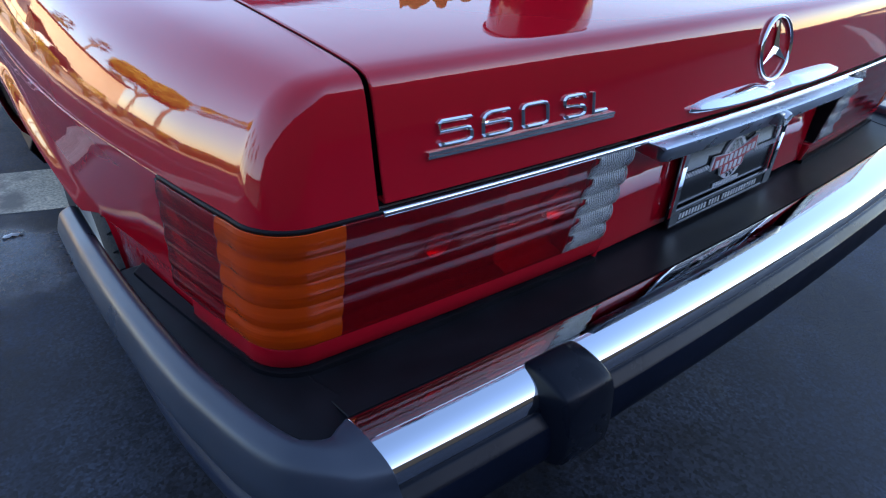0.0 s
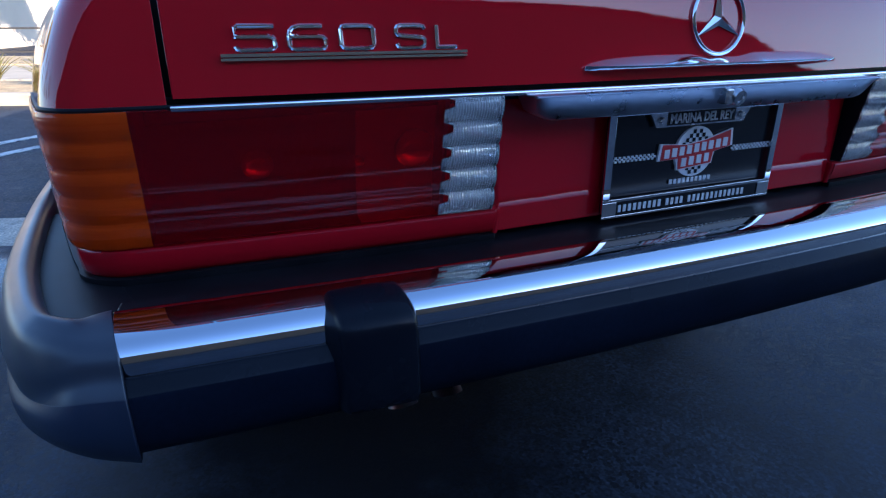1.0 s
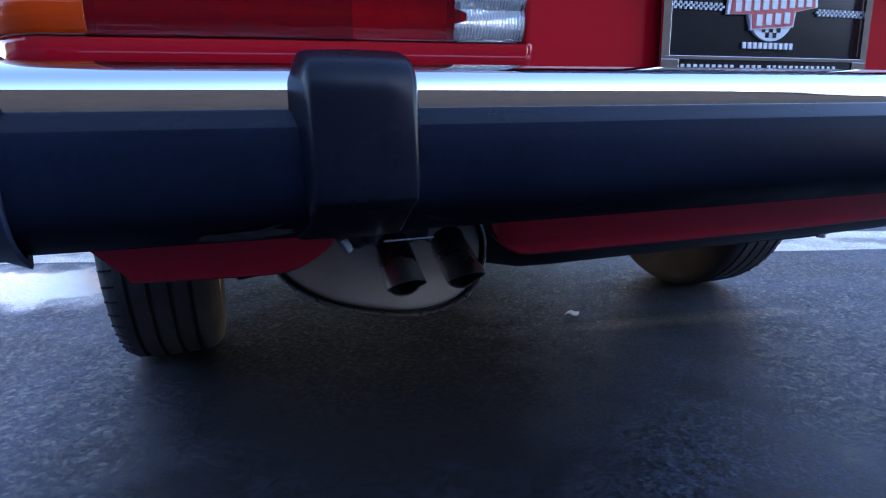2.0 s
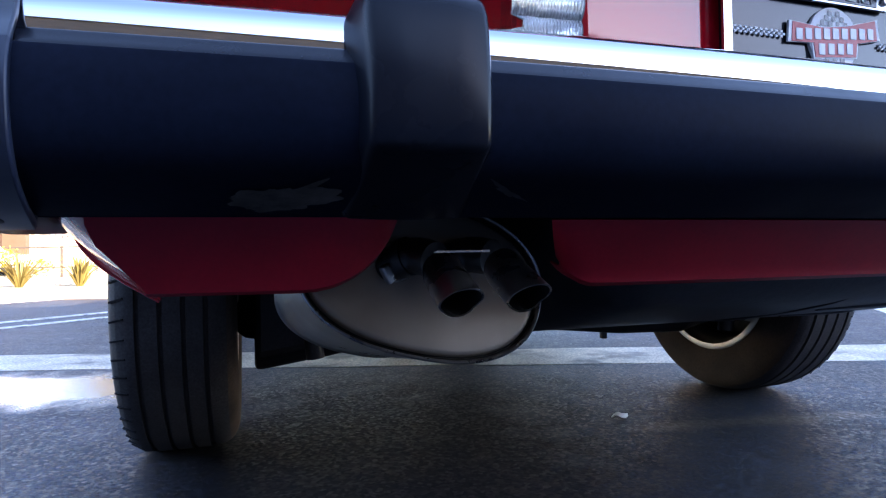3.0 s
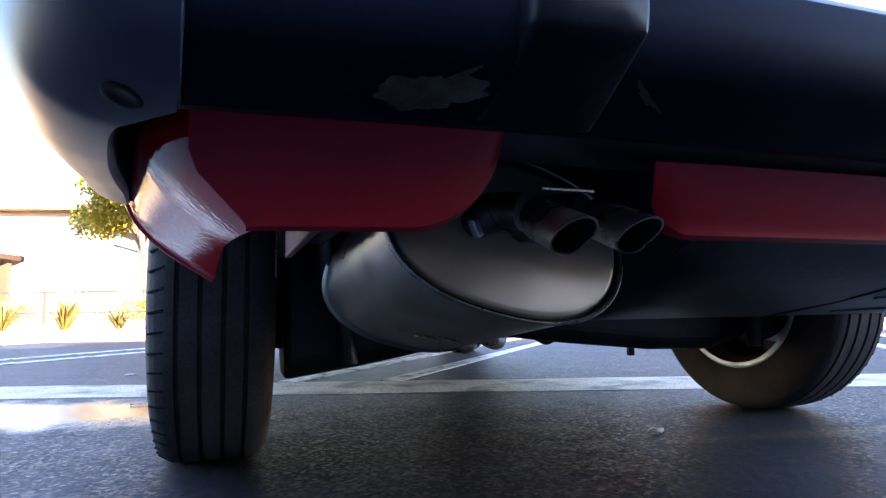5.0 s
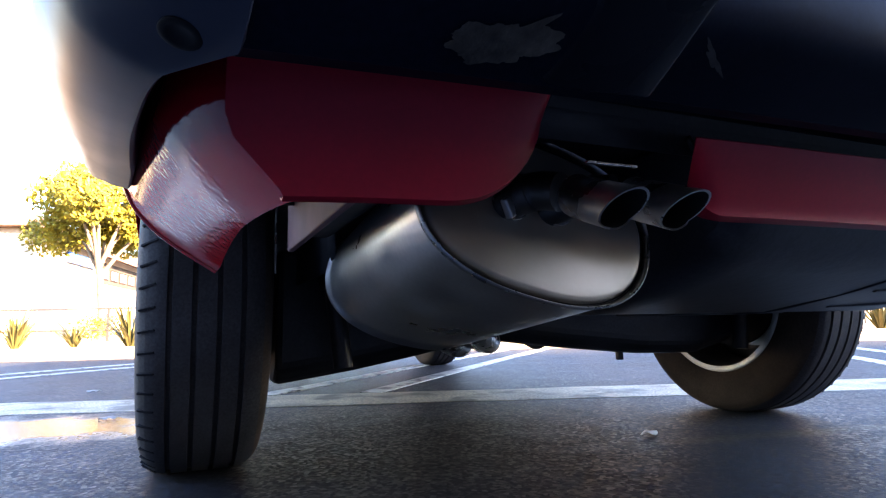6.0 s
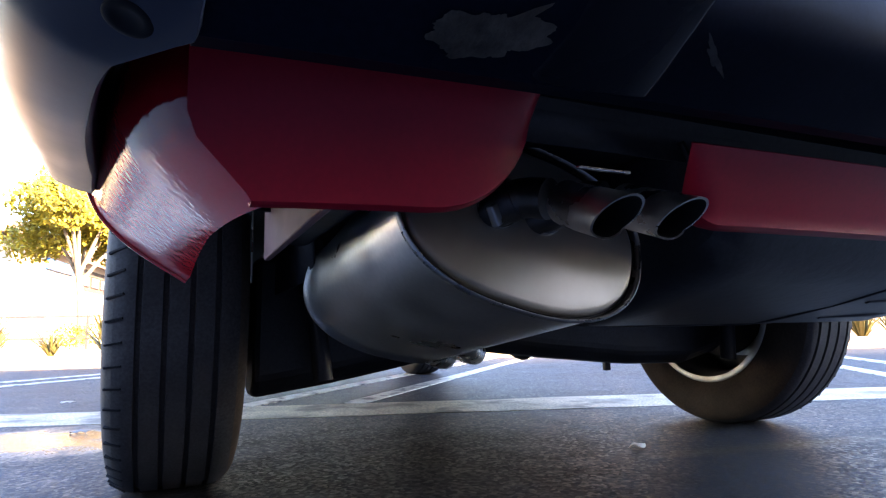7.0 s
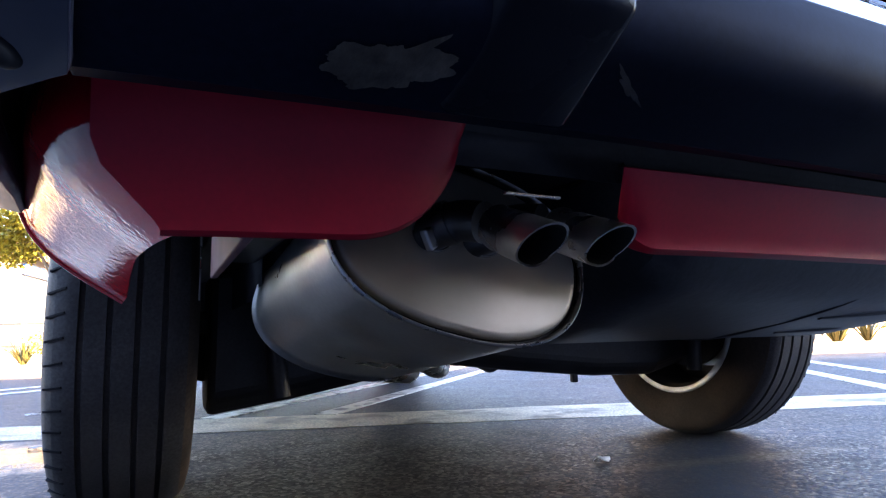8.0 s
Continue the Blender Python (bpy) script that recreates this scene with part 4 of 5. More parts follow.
    for r in rows[:34]:
        a = Vector(r[-2])
        b = Vector(min(fender_line, key=lambda q: math.hypot(q[0] - a.x, q[1] - a.y)))
        if b.y > fender_line[-1][1] - 0.02 and a.y > 0.20:
            break
        gap_shade.append([tuple(a.lerp(b, k / 4) + Vector((0, 0, 0.012 * math.sin(math.pi * k / 4)))) for k in range(5)])
    sheet("cap_liner", gap_shade, black_trim, bumper, "black sheet added for the shade between end cap and fender", sx=sx)
    lathe("cap_bolt", [(0.0, 0.0002), (0.0062, 0.0002), (0.0070, 0.0006), (0.0105, 0.0006), (0.0114, 0.0001), (0.0114, -0.003)], Matrix.Translation((sx * at.x, at.y, at.z)) @ Vector((sx * face.x, face.y, face.z)).to_track_quat("X", "Z").to_matrix().to_4x4(), black_trim, bumper, "flat dark disc for a shaded bolt recess", steps=28)
    # overrider: a flat face with a crease at its foot, flaring sides that wrap over the bar
    prof = [(-0.100, 0.5310), (-0.106, 0.5360), (-0.122, 0.5370), (-0.142, 0.5340), (-0.157, 0.5285), (-0.1645, 0.5220), (-0.1685, 0.513), (-0.1710, 0.497),
            (-0.1730, 0.475), (-0.1732, 0.452), (-0.1715, 0.4385), (-0.1680, 0.4325), (-0.155, 0.4255), (-0.138, 0.4165), (-0.118, 0.4065), (-0.096, 0.3970)]
    fine = spline(prof, 3)
    rings = []
    # across: share of the half width at the face, and how far it lies behind the face
    for u, sink in ((-1.0, 0.034), (-1.0, 0.020), (-1.0, 0.009), (-0.985, 0.0045), (-0.95, 0.0015), (-0.88, 0.0), (-0.4, -0.0008), (0.0, -0.0010), (0.4, -0.0008), (0.88, 0.0), (0.95, 0.0015), (0.985, 0.0045), (1.0, 0.009), (1.0, 0.020), (1.0, 0.034)):
        row = []
        for y, z in fine:
            w = (Vector((-0.105, min(0.505, max(0.435, z)))) - Vector((y, z))).normalized()   # into the body
            half = 0.0360 + 0.30 * max(0.0, sink) + 0.006 * max(0.0, (0.43 - z) / 0.03)
            x = 0.5255 + u * half
            row.append((x, y + w.x * sink - bump_y(x), z + w.y * sink))
        rings.append(row)
    sheet("overrider", rings, overrider_rubber, bumper, "black rubber overrider with a flat face", solid=0.002, sx=sx)
# scuffed patch on the rubber's underside
scuff = material("scuffed_rubber", (0.043, 0.039, 0.034), 0.8, vary=0.6, scale=55, bump=0.5, bump_scale=90)
scrape = material("scraped_rubber", (0.011, 0.0120, 0.015), 0.7, vary=0.6, scale=70, bump=0.3, bump_scale=120)
rng = random.Random(5)
fine = spline(RUBBER, 6)
run = [0.0]
for p, q in zip(fine, fine[1:]):
    run.append(run[-1] + math.hypot(q[0] - p[0], q[1] - p[1]))
mid = run[-1] - 0.050


def on_rubber(x, s, lift=0.0012):
    """A place on the rubber at a length along its section, a little proud of it."""
    y, z = float(np.interp(s, run, [p[0] for p in fine])), float(np.interp(s, run, [p[1] for p in fine]))
    y2, z2 = float(np.interp(s + 0.002, run, [p[0] for p in fine])), float(np.interp(s + 0.002, run, [p[1] for p in fine]))
    w = Vector((z2 - z, -(y2 - y))).normalized()
    w = w if w.y < 0 else -w
    return (x, y - bump_y(x) + w.x * lift, z + w.y * lift)


jag = [rng.uniform(-0.028, 0.028) for _ in range(120)]
rows = []
for k in range(7):
    row = []
    for i in range(120):
        a = 2 * math.pi * i / 120
        r = (k / 6) * (0.92 + 0.14 * math.sin(2 * a + 1) + 0.11 * math.sin(3 * a) + 0.07 * math.sin(7 * a + 2) + 0.05 * math.sin(13 * a) + jag[i] + 0.75 * math.exp(-((a - 1.25) / 0.10) ** 2))
        row.append(on_rubber(-0.607 + 0.031 * r * math.cos(a) + 0.006 * r * r * math.sin(a), mid - 0.0185 * r * math.sin(a)))
    rows.append(row)
verts = [p for r in rows for p in r]
piece("scuff_patch", verts, grid_faces(7, 120, wrap_v=True), scuff, bumper, "rough grey scuff")
# a faint scrape beside the overrider's foot
rows = []
for k in range(4):
    row = []
    for i in range(40):
        a = 2 * math.pi * i / 40
        r = (k / 3) * (0.85 + 0.25 * math.sin(3 * a + 0.5) + 0.14 * math.sin(8 * a) + 2 * jag[i])
        row.append(on_rubber(-0.463 + 0.017 * r * math.cos(a), run[-1] - 0.063 - 0.0035 * r * math.sin(a) + 0.012 * r * math.cos(a), 0.0008))
    rows.append(row)
piece("scrape", [p for r in rows for p in r], grid_faces(4, 40, wrap_v=True), scrape, bumper, "faint grey scrape")

# ---- wheels ----
def wheel(name, x, y, sx):
    """Tyre with a grooved tread on an alloy rim; sx is the outer side."""
    m = pose(x, y, AXLE_Z, 0, 0, 0 if sx > 0 else 180)
    w = lathe(name, [(0.194, -0.080), (0.201, -0.086), (0.204, -0.083), (0.199, -0.076), (0.186, -0.070), (0.176, -0.04), (0.172, 0.02), (0.182, 0.060), (0.199, 0.076), (0.204, 0.083), (0.197, 0.086), (0.190, 0.072), (0.165, 0.060), (0.06, 0.066), (0.0, 0.066)], m, alloy_dirty, car, "silver alloy wheel with a grooved road tyre", steps=64)
    crown = [(0.0, TYRE_R), (0.045, TYRE_R - 0.0004), (0.062, TYRE_R - 0.002), (0.072, TYRE_R - 0.005), (0.081, TYRE_R - 0.011)]
    tread = []
    grooves = (-0.050, -0.017, 0.017, 0.050)
    marks = [-0.081, -0.072, -0.062]
    for g in grooves:
        marks += [g - 0.0040, g - 0.0030, g + 0.0030, g + 0.0040]
    for h in marks + [0.062, 0.072, 0.081]:
        groove = 0.006 if min(abs(h - g) for g in grooves) < 0.0032 else 0.0
        tread.append((lerp(crown, abs(h)) - groove, h))
    side_in = [(0.194, -0.078), (0.200, -0.085), (0.215, -0.0915), (0.238, -0.0965), (0.258, -0.0975), (0.275, -0.0960), (0.289, -0.0920), (0.297, -0.0875), (0.303, -0.081)]
    side_out = [(r, -h) for r, h in reversed(side_in)]
    lathe("tread", side_in[-1:] + tread + side_out[:1], m, tyre_rubber, w, "black ribbed tread", steps=96)
    lathe("sidewall", side_in, m, tyre_brown, w, "dusty brown inner sidewall", steps=72)
    lathe("sidewall", side_out, m, tyre_rubber, w, steps=72)
    # tread cuts along the outer shoulder
    bm = bmesh.new()
    for i in range(60):
        a = 2 * math.pi * i / 60
        for h in (0.077,):
            mm = m @ Matrix.Rotation(a, 4, "X") @ Matrix.Translation((h, 0, TYRE_R - 0.0139)) @ Matrix.Rotation(math.copysign(0.55, h), 4, "Y") @ Matrix.Rotation(0.25, 4, "Z") @ Matrix.Diagonal((0.026, 0.003, 0.0125, 1))
            bmesh.ops.create_cube(bm, size=1, matrix=mm)
    tagged(part("tread_cut", bm, black_trim, w), kind="stuff")
    lathe("brake_disc", [(0.06, -0.02), (0.135, -0.02), (0.135, -0.008), (0.06, -0.008)], m, iron, w, steps=48)
    lathe("hub", [(0.0, -0.07), (0.05, -0.07), (0.07, -0.03), (0.075, 0.05), (0.0, 0.06)], m, iron, w, steps=32)
    lathe("wheel_face", [(0.199, 0.088), (0.189, 0.075), (0.165, 0.063), (0.11, 0.060), (0.06, 0.069), (0.0, 0.069)], m, alloy, w, "silver alloy wheel face", steps=64)
    lathe("rim_lip", [(0.190, -0.0885), (0.199, -0.091), (0.205, -0.089), (0.206, -0.085)], m, alloy, w, "bright rim lip", steps=64)
    return w


for sx in (-1, 1):
    wheel("rear_wheel", 0.660 if sx > 0 else -0.746, AXLE_Y, sx)
    wheel("front_wheel", sx * 0.725, FRONT_AXLE, sx)

# ---- exhaust ----
yaw, pit, rol = 0.018, -0.134, -0.262
d_m = Vector((-math.sin(yaw) * math.cos(pit), math.cos(yaw) * math.cos(pit), math.sin(pit)))
r_m = Vector((math.cos(yaw), math.sin(yaw), 0))
u_m = r_m.cross(d_m)
r_m, u_m = math.cos(rol) * r_m + math.sin(rol) * u_m, math.cos(rol) * u_m - math.sin(rol) * r_m
c_m = Vector((-0.454, 0.090, 0.350))


def oval(along, grow, n=96):
    out = []
    for i in range(n):
        a = 2 * math.pi * i / n
        ca, sa = math.cos(a), math.sin(a)
        out.append(c_m + d_m * along + r_m * (0.131 + grow) * math.copysign(abs(ca) ** 0.84, ca) + u_m * (0.082 + grow) * math.copysign(abs(sa) ** 0.84, sa))
    return out


exhaust = loft("exhaust", [oval(a, g) for a, g in ((0.004, 0.0), (0.010, 0.0), (0.05, 0.0), (0.32, 0.0), (0.352, 0.0), (0.355, 0.002), (0.361, 0.0024), (0.364, 0.0005))], steel, car, "oval brushed steel muffler with twin tail pipes", caps=False)
loft("muffler_face", [oval(0.364, 0.0), oval(0.362, -0.006)], steel, exhaust)
loft("muffler_end", [oval(0.0085, -0.0048), oval(0.0040, -0.0062), oval(0.0014, -0.0085), oval(0.0010, -0.012), oval(0.0010, -0.020), oval(0.0010, -0.04), oval(0.0010, -0.07)], steel_brown, exhaust, "heat-browned steel end plate")
# the rim groove's shade, put in as a soot-black strip
loft("rim_groove", [oval(a, g) for a, g in ((0.0070, -0.0018), (0.0090, -0.0020), (0.0100, -0.0036), (0.0088, -0.0052))], soot_and_shade, exhaust, caps=False)
loft("rolled_rim", [oval(a, g) for a, g in ((0.0075, -0.0012), (0.001, -0.0012), (-0.0012, -0.0006), (-0.0020, 0.0006), (-0.0012, 0.0018), (0.001, 0.0022), (0.005, 0.0018), (0.0075, -0.0005))], steel_rim, exhaust, "bright rolled rim", caps=False)
OUT = [(-0.4634, -0.040, 0.3332), (-0.4030, -0.042, 0.3350)]
for k, o in enumerate(OUT):
    o = Vector(o)
    back = Vector((0.05, 0.936, 0.345)).normalized()
    path = [o + back * s for s in (0.0, 0.03, 0.06, 0.09)] + [o + Vector((-0.028, 0.125, 0.030)), o + Vector((-0.028, 0.16, 0.020))]
    pts = spline([tuple(p) for p in path], 3)
    rings_o, rings_i = [], []
    mouth = Vector((0.05, -0.46, -0.88)).normalized()
    for radius, rings in ((0.0190, rings_o), (0.0172, rings_i)):
        for i, p in enumerate(pts[:8]):
            p = Vector(p)
            s1 = Vector((1, 0, 0)) - back * back.x
            s1.normalize()
            s2 = back.cross(s1)
            ring = []
            for j in range(24):
                a = 2 * math.pi * j / 24
                q = p + radius * (math.cos(a) * s1 + math.sin(a) * s2)
                if i == 0:   # slanted mouth
                    q -= back * ((q - p).dot(mouth) / back.dot(mouth))
                ring.append(q)
            rings.append(ring)
    pipe = loft("tail_pipe", rings_o, steel_dark, exhaust, "sooty chrome tail pipe with a slanted mouth", caps=False)
    loft("pipe_bore", rings_i, soot_and_shade, exhaust, caps=False)
    verts = rings_o[0] + rings_i[0]
    piece("pipe_lip", verts, [(j, (j + 1) % 24, 24 + (j + 1) % 24, 24 + j) for j in range(24)], steel_dark, exhaust)
# bends from the pipes into the end plate, with weld rings and a clamp
for a, b, c, d in (((-0.457, 0.052, 0.367), (-0.469, 0.075, 0.372), (-0.486, 0.089, 0.366), (-0.492, 0.106, 0.359)), ((-0.398, 0.050, 0.369), (-0.413, 0.074, 0.372), (-0.435, 0.089, 0.363), (-0.443, 0.106, 0.356))):
    tube("pipe_bend", spline([a, b, c, d], 5), 0.0185, steel_black, exhaust, steps=20)
    at = Vector(c) + d_m * 0.0025
    lathe("weld_ring", [(0.017, -0.002), (0.0200, -0.002), (0.0210, 0.0), (0.0205, 0.002), (0.017, 0.002)], Matrix.Translation(at) @ d_m.to_track_quat("X", "Z").to_matrix().to_4x4(), steel_dark, exhaust, steps=28)
lathe("clamp", [(0.0182, -0.005), (0.0202, -0.005), (0.0202, 0.005), (0.0182, 0.005)], Matrix.Translation((-0.4775, 0.082, 0.3705)) @ Vector((-0.6, 0.75, -0.25)).to_track_quat("X", "Z").to_matrix().to_4x4(), steel_black, exhaust, "dark band clamp", steps=28)
box("clamp_bolt", (-0.005, -0.004, -0.010), (0.005, 0.004, 0.010), steel_rim, exhaust, "bright clamp bolt", bevel=0.002, m=Matrix.Translation((-0.4985, 0.076, 0.3545)) @ pose(0, 0, 0, 0, -30, 25))
box("hanger_strap", (-0.479, -0.020, 0.3735), (-0.429, -0.016, 0.3758), chrome_dull, exhaust, bevel=0.0005)
tube("front_pipe", spline([(-0.46, 0.44, 0.30), (-0.42, 0.56, 0.27), (-0.28, 0.72, 0.215), (-0.215, 0.83, 0.205), (-0.20, 1.10, 0.22), (-0.18, 2.6, 0.22)], 6), 0.026, steel_dark, exhaust)
tube("front_pipe", spline([(-0.40, 0.44, 0.30), (-0.34, 0.56, 0.27), (-0.20, 0.72, 0.220), (-0.145, 0.84, 0.210), (-0.13, 1.10, 0.22), (-0.10, 2.6, 0.22)], 6), 0.026, steel_dark, exhaust)

# ---- underside ----
chassis = box("underside", (-0.66, 0.03, 0.43), (0.66, NOSE_Y - 0.3, 0.50), underbody, car, "black undersealed floor and rear axle", bevel=0.02)
box("cabin_floor", (-0.70, 1.35, 0.21), (0.70, 2.75, 0.46), underbody, chassis, bevel=0.03)
# spare wheel tub and tank, right of the muffler
rows = []
for i in range(25):
    x = -0.315 + 0.985 * i / 24
    e = min(1.0, (x + 0.315) / 0.08, (0.67 - x) / 0.05)
    e = math.sqrt(max(0.0, 1 - (1 - max(0.0, e)) ** 2))
    row = []
    lift = 0.030 * min(1.0, max(0.0, (x - 0.38) / 0.12))
    for y, z in ((0.030, 0.350), (0.045, 0.330), (0.07, 0.314), (0.10, 0.304 + lift), (0.18, 0.283 + lift), (0.30, 0.262 + lift), (0.42, 0.264 + lift), (0.50, 0.278 + lift), (0.56, 0.33), (0.57, 0.43)):
        row.append((x, y, 0.43 + (z - 0.43) * e))
    rows.append(row)
sheet("spare_wheel_tub", rows, underbody, chassis, "black pressed spare wheel tub", solid=0.004)
for pts in ([(0.16, 0.16, 0.288), (0.30, 0.135, 0.294), (0.42, 0.15, 0.305), (0.56, 0.20, 0.309)], [(0.20, 0.26, 0.269), (0.32, 0.235, 0.273), (0.43, 0.25, 0.290), (0.58, 0.31, 0.291)], [(-0.10, 0.42, 0.263), (0.10, 0.40, 0.262), (0.30, 0.42, 0.264)]):
    tube("tub_rib", spline(pts, 6), 0.006, underbody, chassis, steps=10)
tube("tank_strap", spline([(0.125, 0.050, 0.328), (0.120, 0.10, 0.303), (0.110, 0.20, 0.278), (0.10, 0.32, 0.260), (0.10, 0.48, 0.272)], 5), 0.0045, underbody, chassis, steps=8)
tube("tub_bolt", [(0.30, 0.13, 0.300), (0.30, 0.13, 0.286)], 0.007, steel_dark, chassis, steps=8)
# left box member behind the wheel
box("side_member", (-0.634, 0.05, 0.375), (-0.585, 0.44, 0.46), underbody, chassis, bevel=0.01)
# subframe, differential, half shafts, arms
low_edge = [(-0.62, 0.142), (-0.60, 0.144), (-0.467, 0.162), (-0.343, 0.183), (-0.164, 0.217), (0.03, 0.193), (0.27, 0.169), (0.45, 0.165), (0.56, 0.19), (0.60, 0.24)]
rings = []
for x, z in low_edge:
    rings.append([(x, y, zz) for y, zz in ((0.76, z + 0.03), (0.79, z), (0.87, z), (0.92, z + 0.03), (0.93, 0.40), (0.75, 0.40))])
loft("subframe", rings, underbody, chassis, "black rear subframe and suspension arms", smooth=False, bevel=0.012)
lathe("differential", [(0.0, -0.12), (0.05, -0.12), (0.075, -0.06), (0.105, 0.0), (0.075, 0.06), (0.05, 0.12), (0.0, 0.12)], pose(0.02, 0.88, 0.29), underbody, chassis, steps=28)
for sx in (-1, 1):
    tube("half_shaft", [(sx * 0.09, 0.87, 0.29), (sx * 0.65, AXLE_Y, AXLE_Z)], 0.022, iron, chassis)
    tube("shaft_boot", [(sx * 0.46, 0.865, 0.302), (sx * 0.50, 0.863, 0.305), (sx * 0.58, 0.861, 0.308)], [0.028, 0.045, 0.05], underbody, chassis)
    tube("trailing_arm", spline([(sx * 0.62, 0.86, 0.25), (sx * 0.56, 1.00, 0.235), (sx * 0.46, 1.22, 0.25), (sx * 0.40, 1.36, 0.27)], 5), [0.05] * 16, underbody, chassis)
    # inner wheel housings
    rows = []
    for i in range(25):
        a = math.pi * (0.90 - 0.80 * i / 24)
        rows.append([(sx * xx, AXLE_Y + 0.47 * math.cos(a), 0.30 + 0.36 * math.sin(a)) for xx in (0.55, 0.60, 0.74, 0.80)])
    sheet("wheel_housing", rows, underbody, chassis, solid=0.003)
    rows = []
    for i in range(25):
        a = math.pi * (0.90 - 0.80 * i / 24)
        rows.append([(sx * xx, FRONT_AXLE + 0.47 * math.cos(a), 0.30 + 0.36 * math.sin(a)) for xx in (0.50, 0.60, 0.74, 0.80)])
    sheet("wheel_housing", rows, underbody, chassis, solid=0.003)
    sheet("housing_wall", [[(sx * 0.585, y, z) for y in (0.42, 0.60, 0.9, 1.3)] for z in (0.33, 0.45, 0.66)], underbody, chassis)
for sx in (-1, 1):
    tube("shock_absorber", [(sx * 0.535, 0.71, 0.46), (sx * 0.524, 0.705, 0.33), (sx * 0.523, 0.705, 0.325), (sx * 0.506, 0.70, 0.175)], [0.026, 0.026, 0.018, 0.018], underbody, chassis, steps=16)
tube("prop_shaft", [(0.02, 0.95, 0.29), (0.02, 2.6, 0.33)], 0.035, underbody, chassis)
# pale inner apron beside the left wheel
box("inner_apron", (-0.646, 0.035, 0.355), (-0.637, 0.446, 0.46), apron_paint, chassis, "dusty pinkish inner apron", bevel=0.002)
box("drain_stub", (0.240, 0.84, 0.152), (0.256, 0.855, 0.19), underbody, chassis, bevel=0.003)
tube("brake_line", [(-0.655, 0.50, 0.44), (-0.655, 0.50, 0.33)], 0.0012, steel_dark, chassis, steps=6)

# ---- cabin and front ----
cabin = sheet("cabin", [[(x, y, deck_z(x, y) - 0.004) for x in (-GAP_X, -0.3, 0.0, 0.3, GAP_X)] for y in (0.765, 0.80, 1.2, 2.3)], paint, car, "red hard top with a wide rear window")
SECT = [(0.93, 0.885, 0.645), (1.00, 0.94, 0.635), (1.12, 1.05, 0.60), (1.22, 1.14, 0.57), (1.34, 1.20, 0.55), (1.55, 1.245, 0.545), (1.85, 1.25, 0.545), (2.10, 1.225, 0.55)]
roof = [[(w * t, y, z - 0.03 * t * t) for t in np.linspace(-1, 1, 17)] for y, z, w in SECT]
sheet("roof", roof[4:], paint, cabin, solid=0.01)
sheet("rear_window", [r[2:15] for r in roof[1:4]], glass, cabin, "dark wide rear window", solid=0.004)
sheet("window_surround", roof[:2], paint, cabin, solid=0.008)
sheet("window_surround", roof[3:5], paint, cabin, solid=0.008)
for cols in ((0, 3), (14, 17)):
    sheet("rear_pillar", [r[cols[0]:cols[1]] for r in roof], paint, cabin, solid=0.012)
for sx in (-1, 1):
    rows = [[(sx * (w + (0.67 - w) * k / 4), y, (z - 0.03) + (0.88 - z + 0.03) * k / 4) for k in range(5)] for y, z, w in SECT]
    sheet("side_glass", rows, pane_dark, cabin, solid=0.004)
sheet("windscreen", [[(x * f, y, z) for x in np.linspace(-0.60, 0.60, 9)] for y, z, f in ((2.10, 1.22, 0.92), (2.35, 1.05, 1.02), (2.58, 0.89, 1.1))], pane_dark, cabin, solid=0.004)
box("cabin_inside", (-0.60, 1.05, 0.5), (0.60, 2.3, 0.88), black_trim, cabin, bevel=0.03)
hood = [[(x, y, 0.905 - 0.10 * ((y - 2.5) / 1.5) ** 2 - 0.03 * (x / 0.68) ** 2) for x in np.linspace(-GAP_X, GAP_X, 13)] for y in np.linspace(2.30, NOSE_Y, 12)]
sheet("bonnet", hood, paint, car, "red bonnet")
sheet("front_panel", [[(x, NOSE_Y - 0.06 - 0.10 * abs(x / 0.8) ** 4 + dy, z) for x in np.linspace(-0.80, 0.80, 17)] for dy, z in ((0.02, 0.36), (0.05, 0.50), (0.06, 0.65), (0.03, 0.76), (0.0, 0.82))], paint, car, "red nose panel")
fb = [[(x, NOSE_Y + 0.10 - 0.12 * abs(x / 0.88) ** 4 + dy, z) for x in np.linspace(-0.88, 0.88, 21)] for dy, z in ((-0.06, 0.40), (0.0, 0.40), (0.02, 0.44), (0.02, 0.48), (-0.01, 0.53), (-0.07, 0.54))]
sheet("front_bumper", fb, chrome, car, "chrome front bumper", solid=0.006)
for sx in (-1, 1):
    tube("door_mirror", [(sx * 0.86, 2.18, 0.93), (sx * 0.93, 2.17, 0.95), (sx * 0.99, 2.17, 0.95)], [0.012, 0.045, 0.05], black_trim, car, "black door mirror")
    tube("door_handle", [(sx * 0.882, 1.42, 0.752), (sx * 0.895, 1.42, 0.752), (sx * 0.895, 1.56, 0.752), (sx * 0.882, 1.56, 0.752)], 0.010, chrome, car, "chrome door handle", steps=8)
    sheet("sill_trim", [[(sx * (0.872 + dx), y, z) for y in np.linspace(AXLE_Y + 0.51, FRONT_AXLE - 0.51, 6)] for dx, z in ((-0.12, 0.29), (-0.02, 0.31), (0.0, 0.35), (-0.02, 0.39))], black_trim, car)
lathe("aerial_base", [(0.0, 0.024), (0.008, 0.024), (0.0095, 0.021), (0.0095, 0.009), (0.0125, 0.005), (0.0125, -0.012)], pose(-0.745, 0.46, deck_z(0.745, 0.46) - 0.008, 0, -90, 0), black_trim, car, "black aerial base", steps=20)

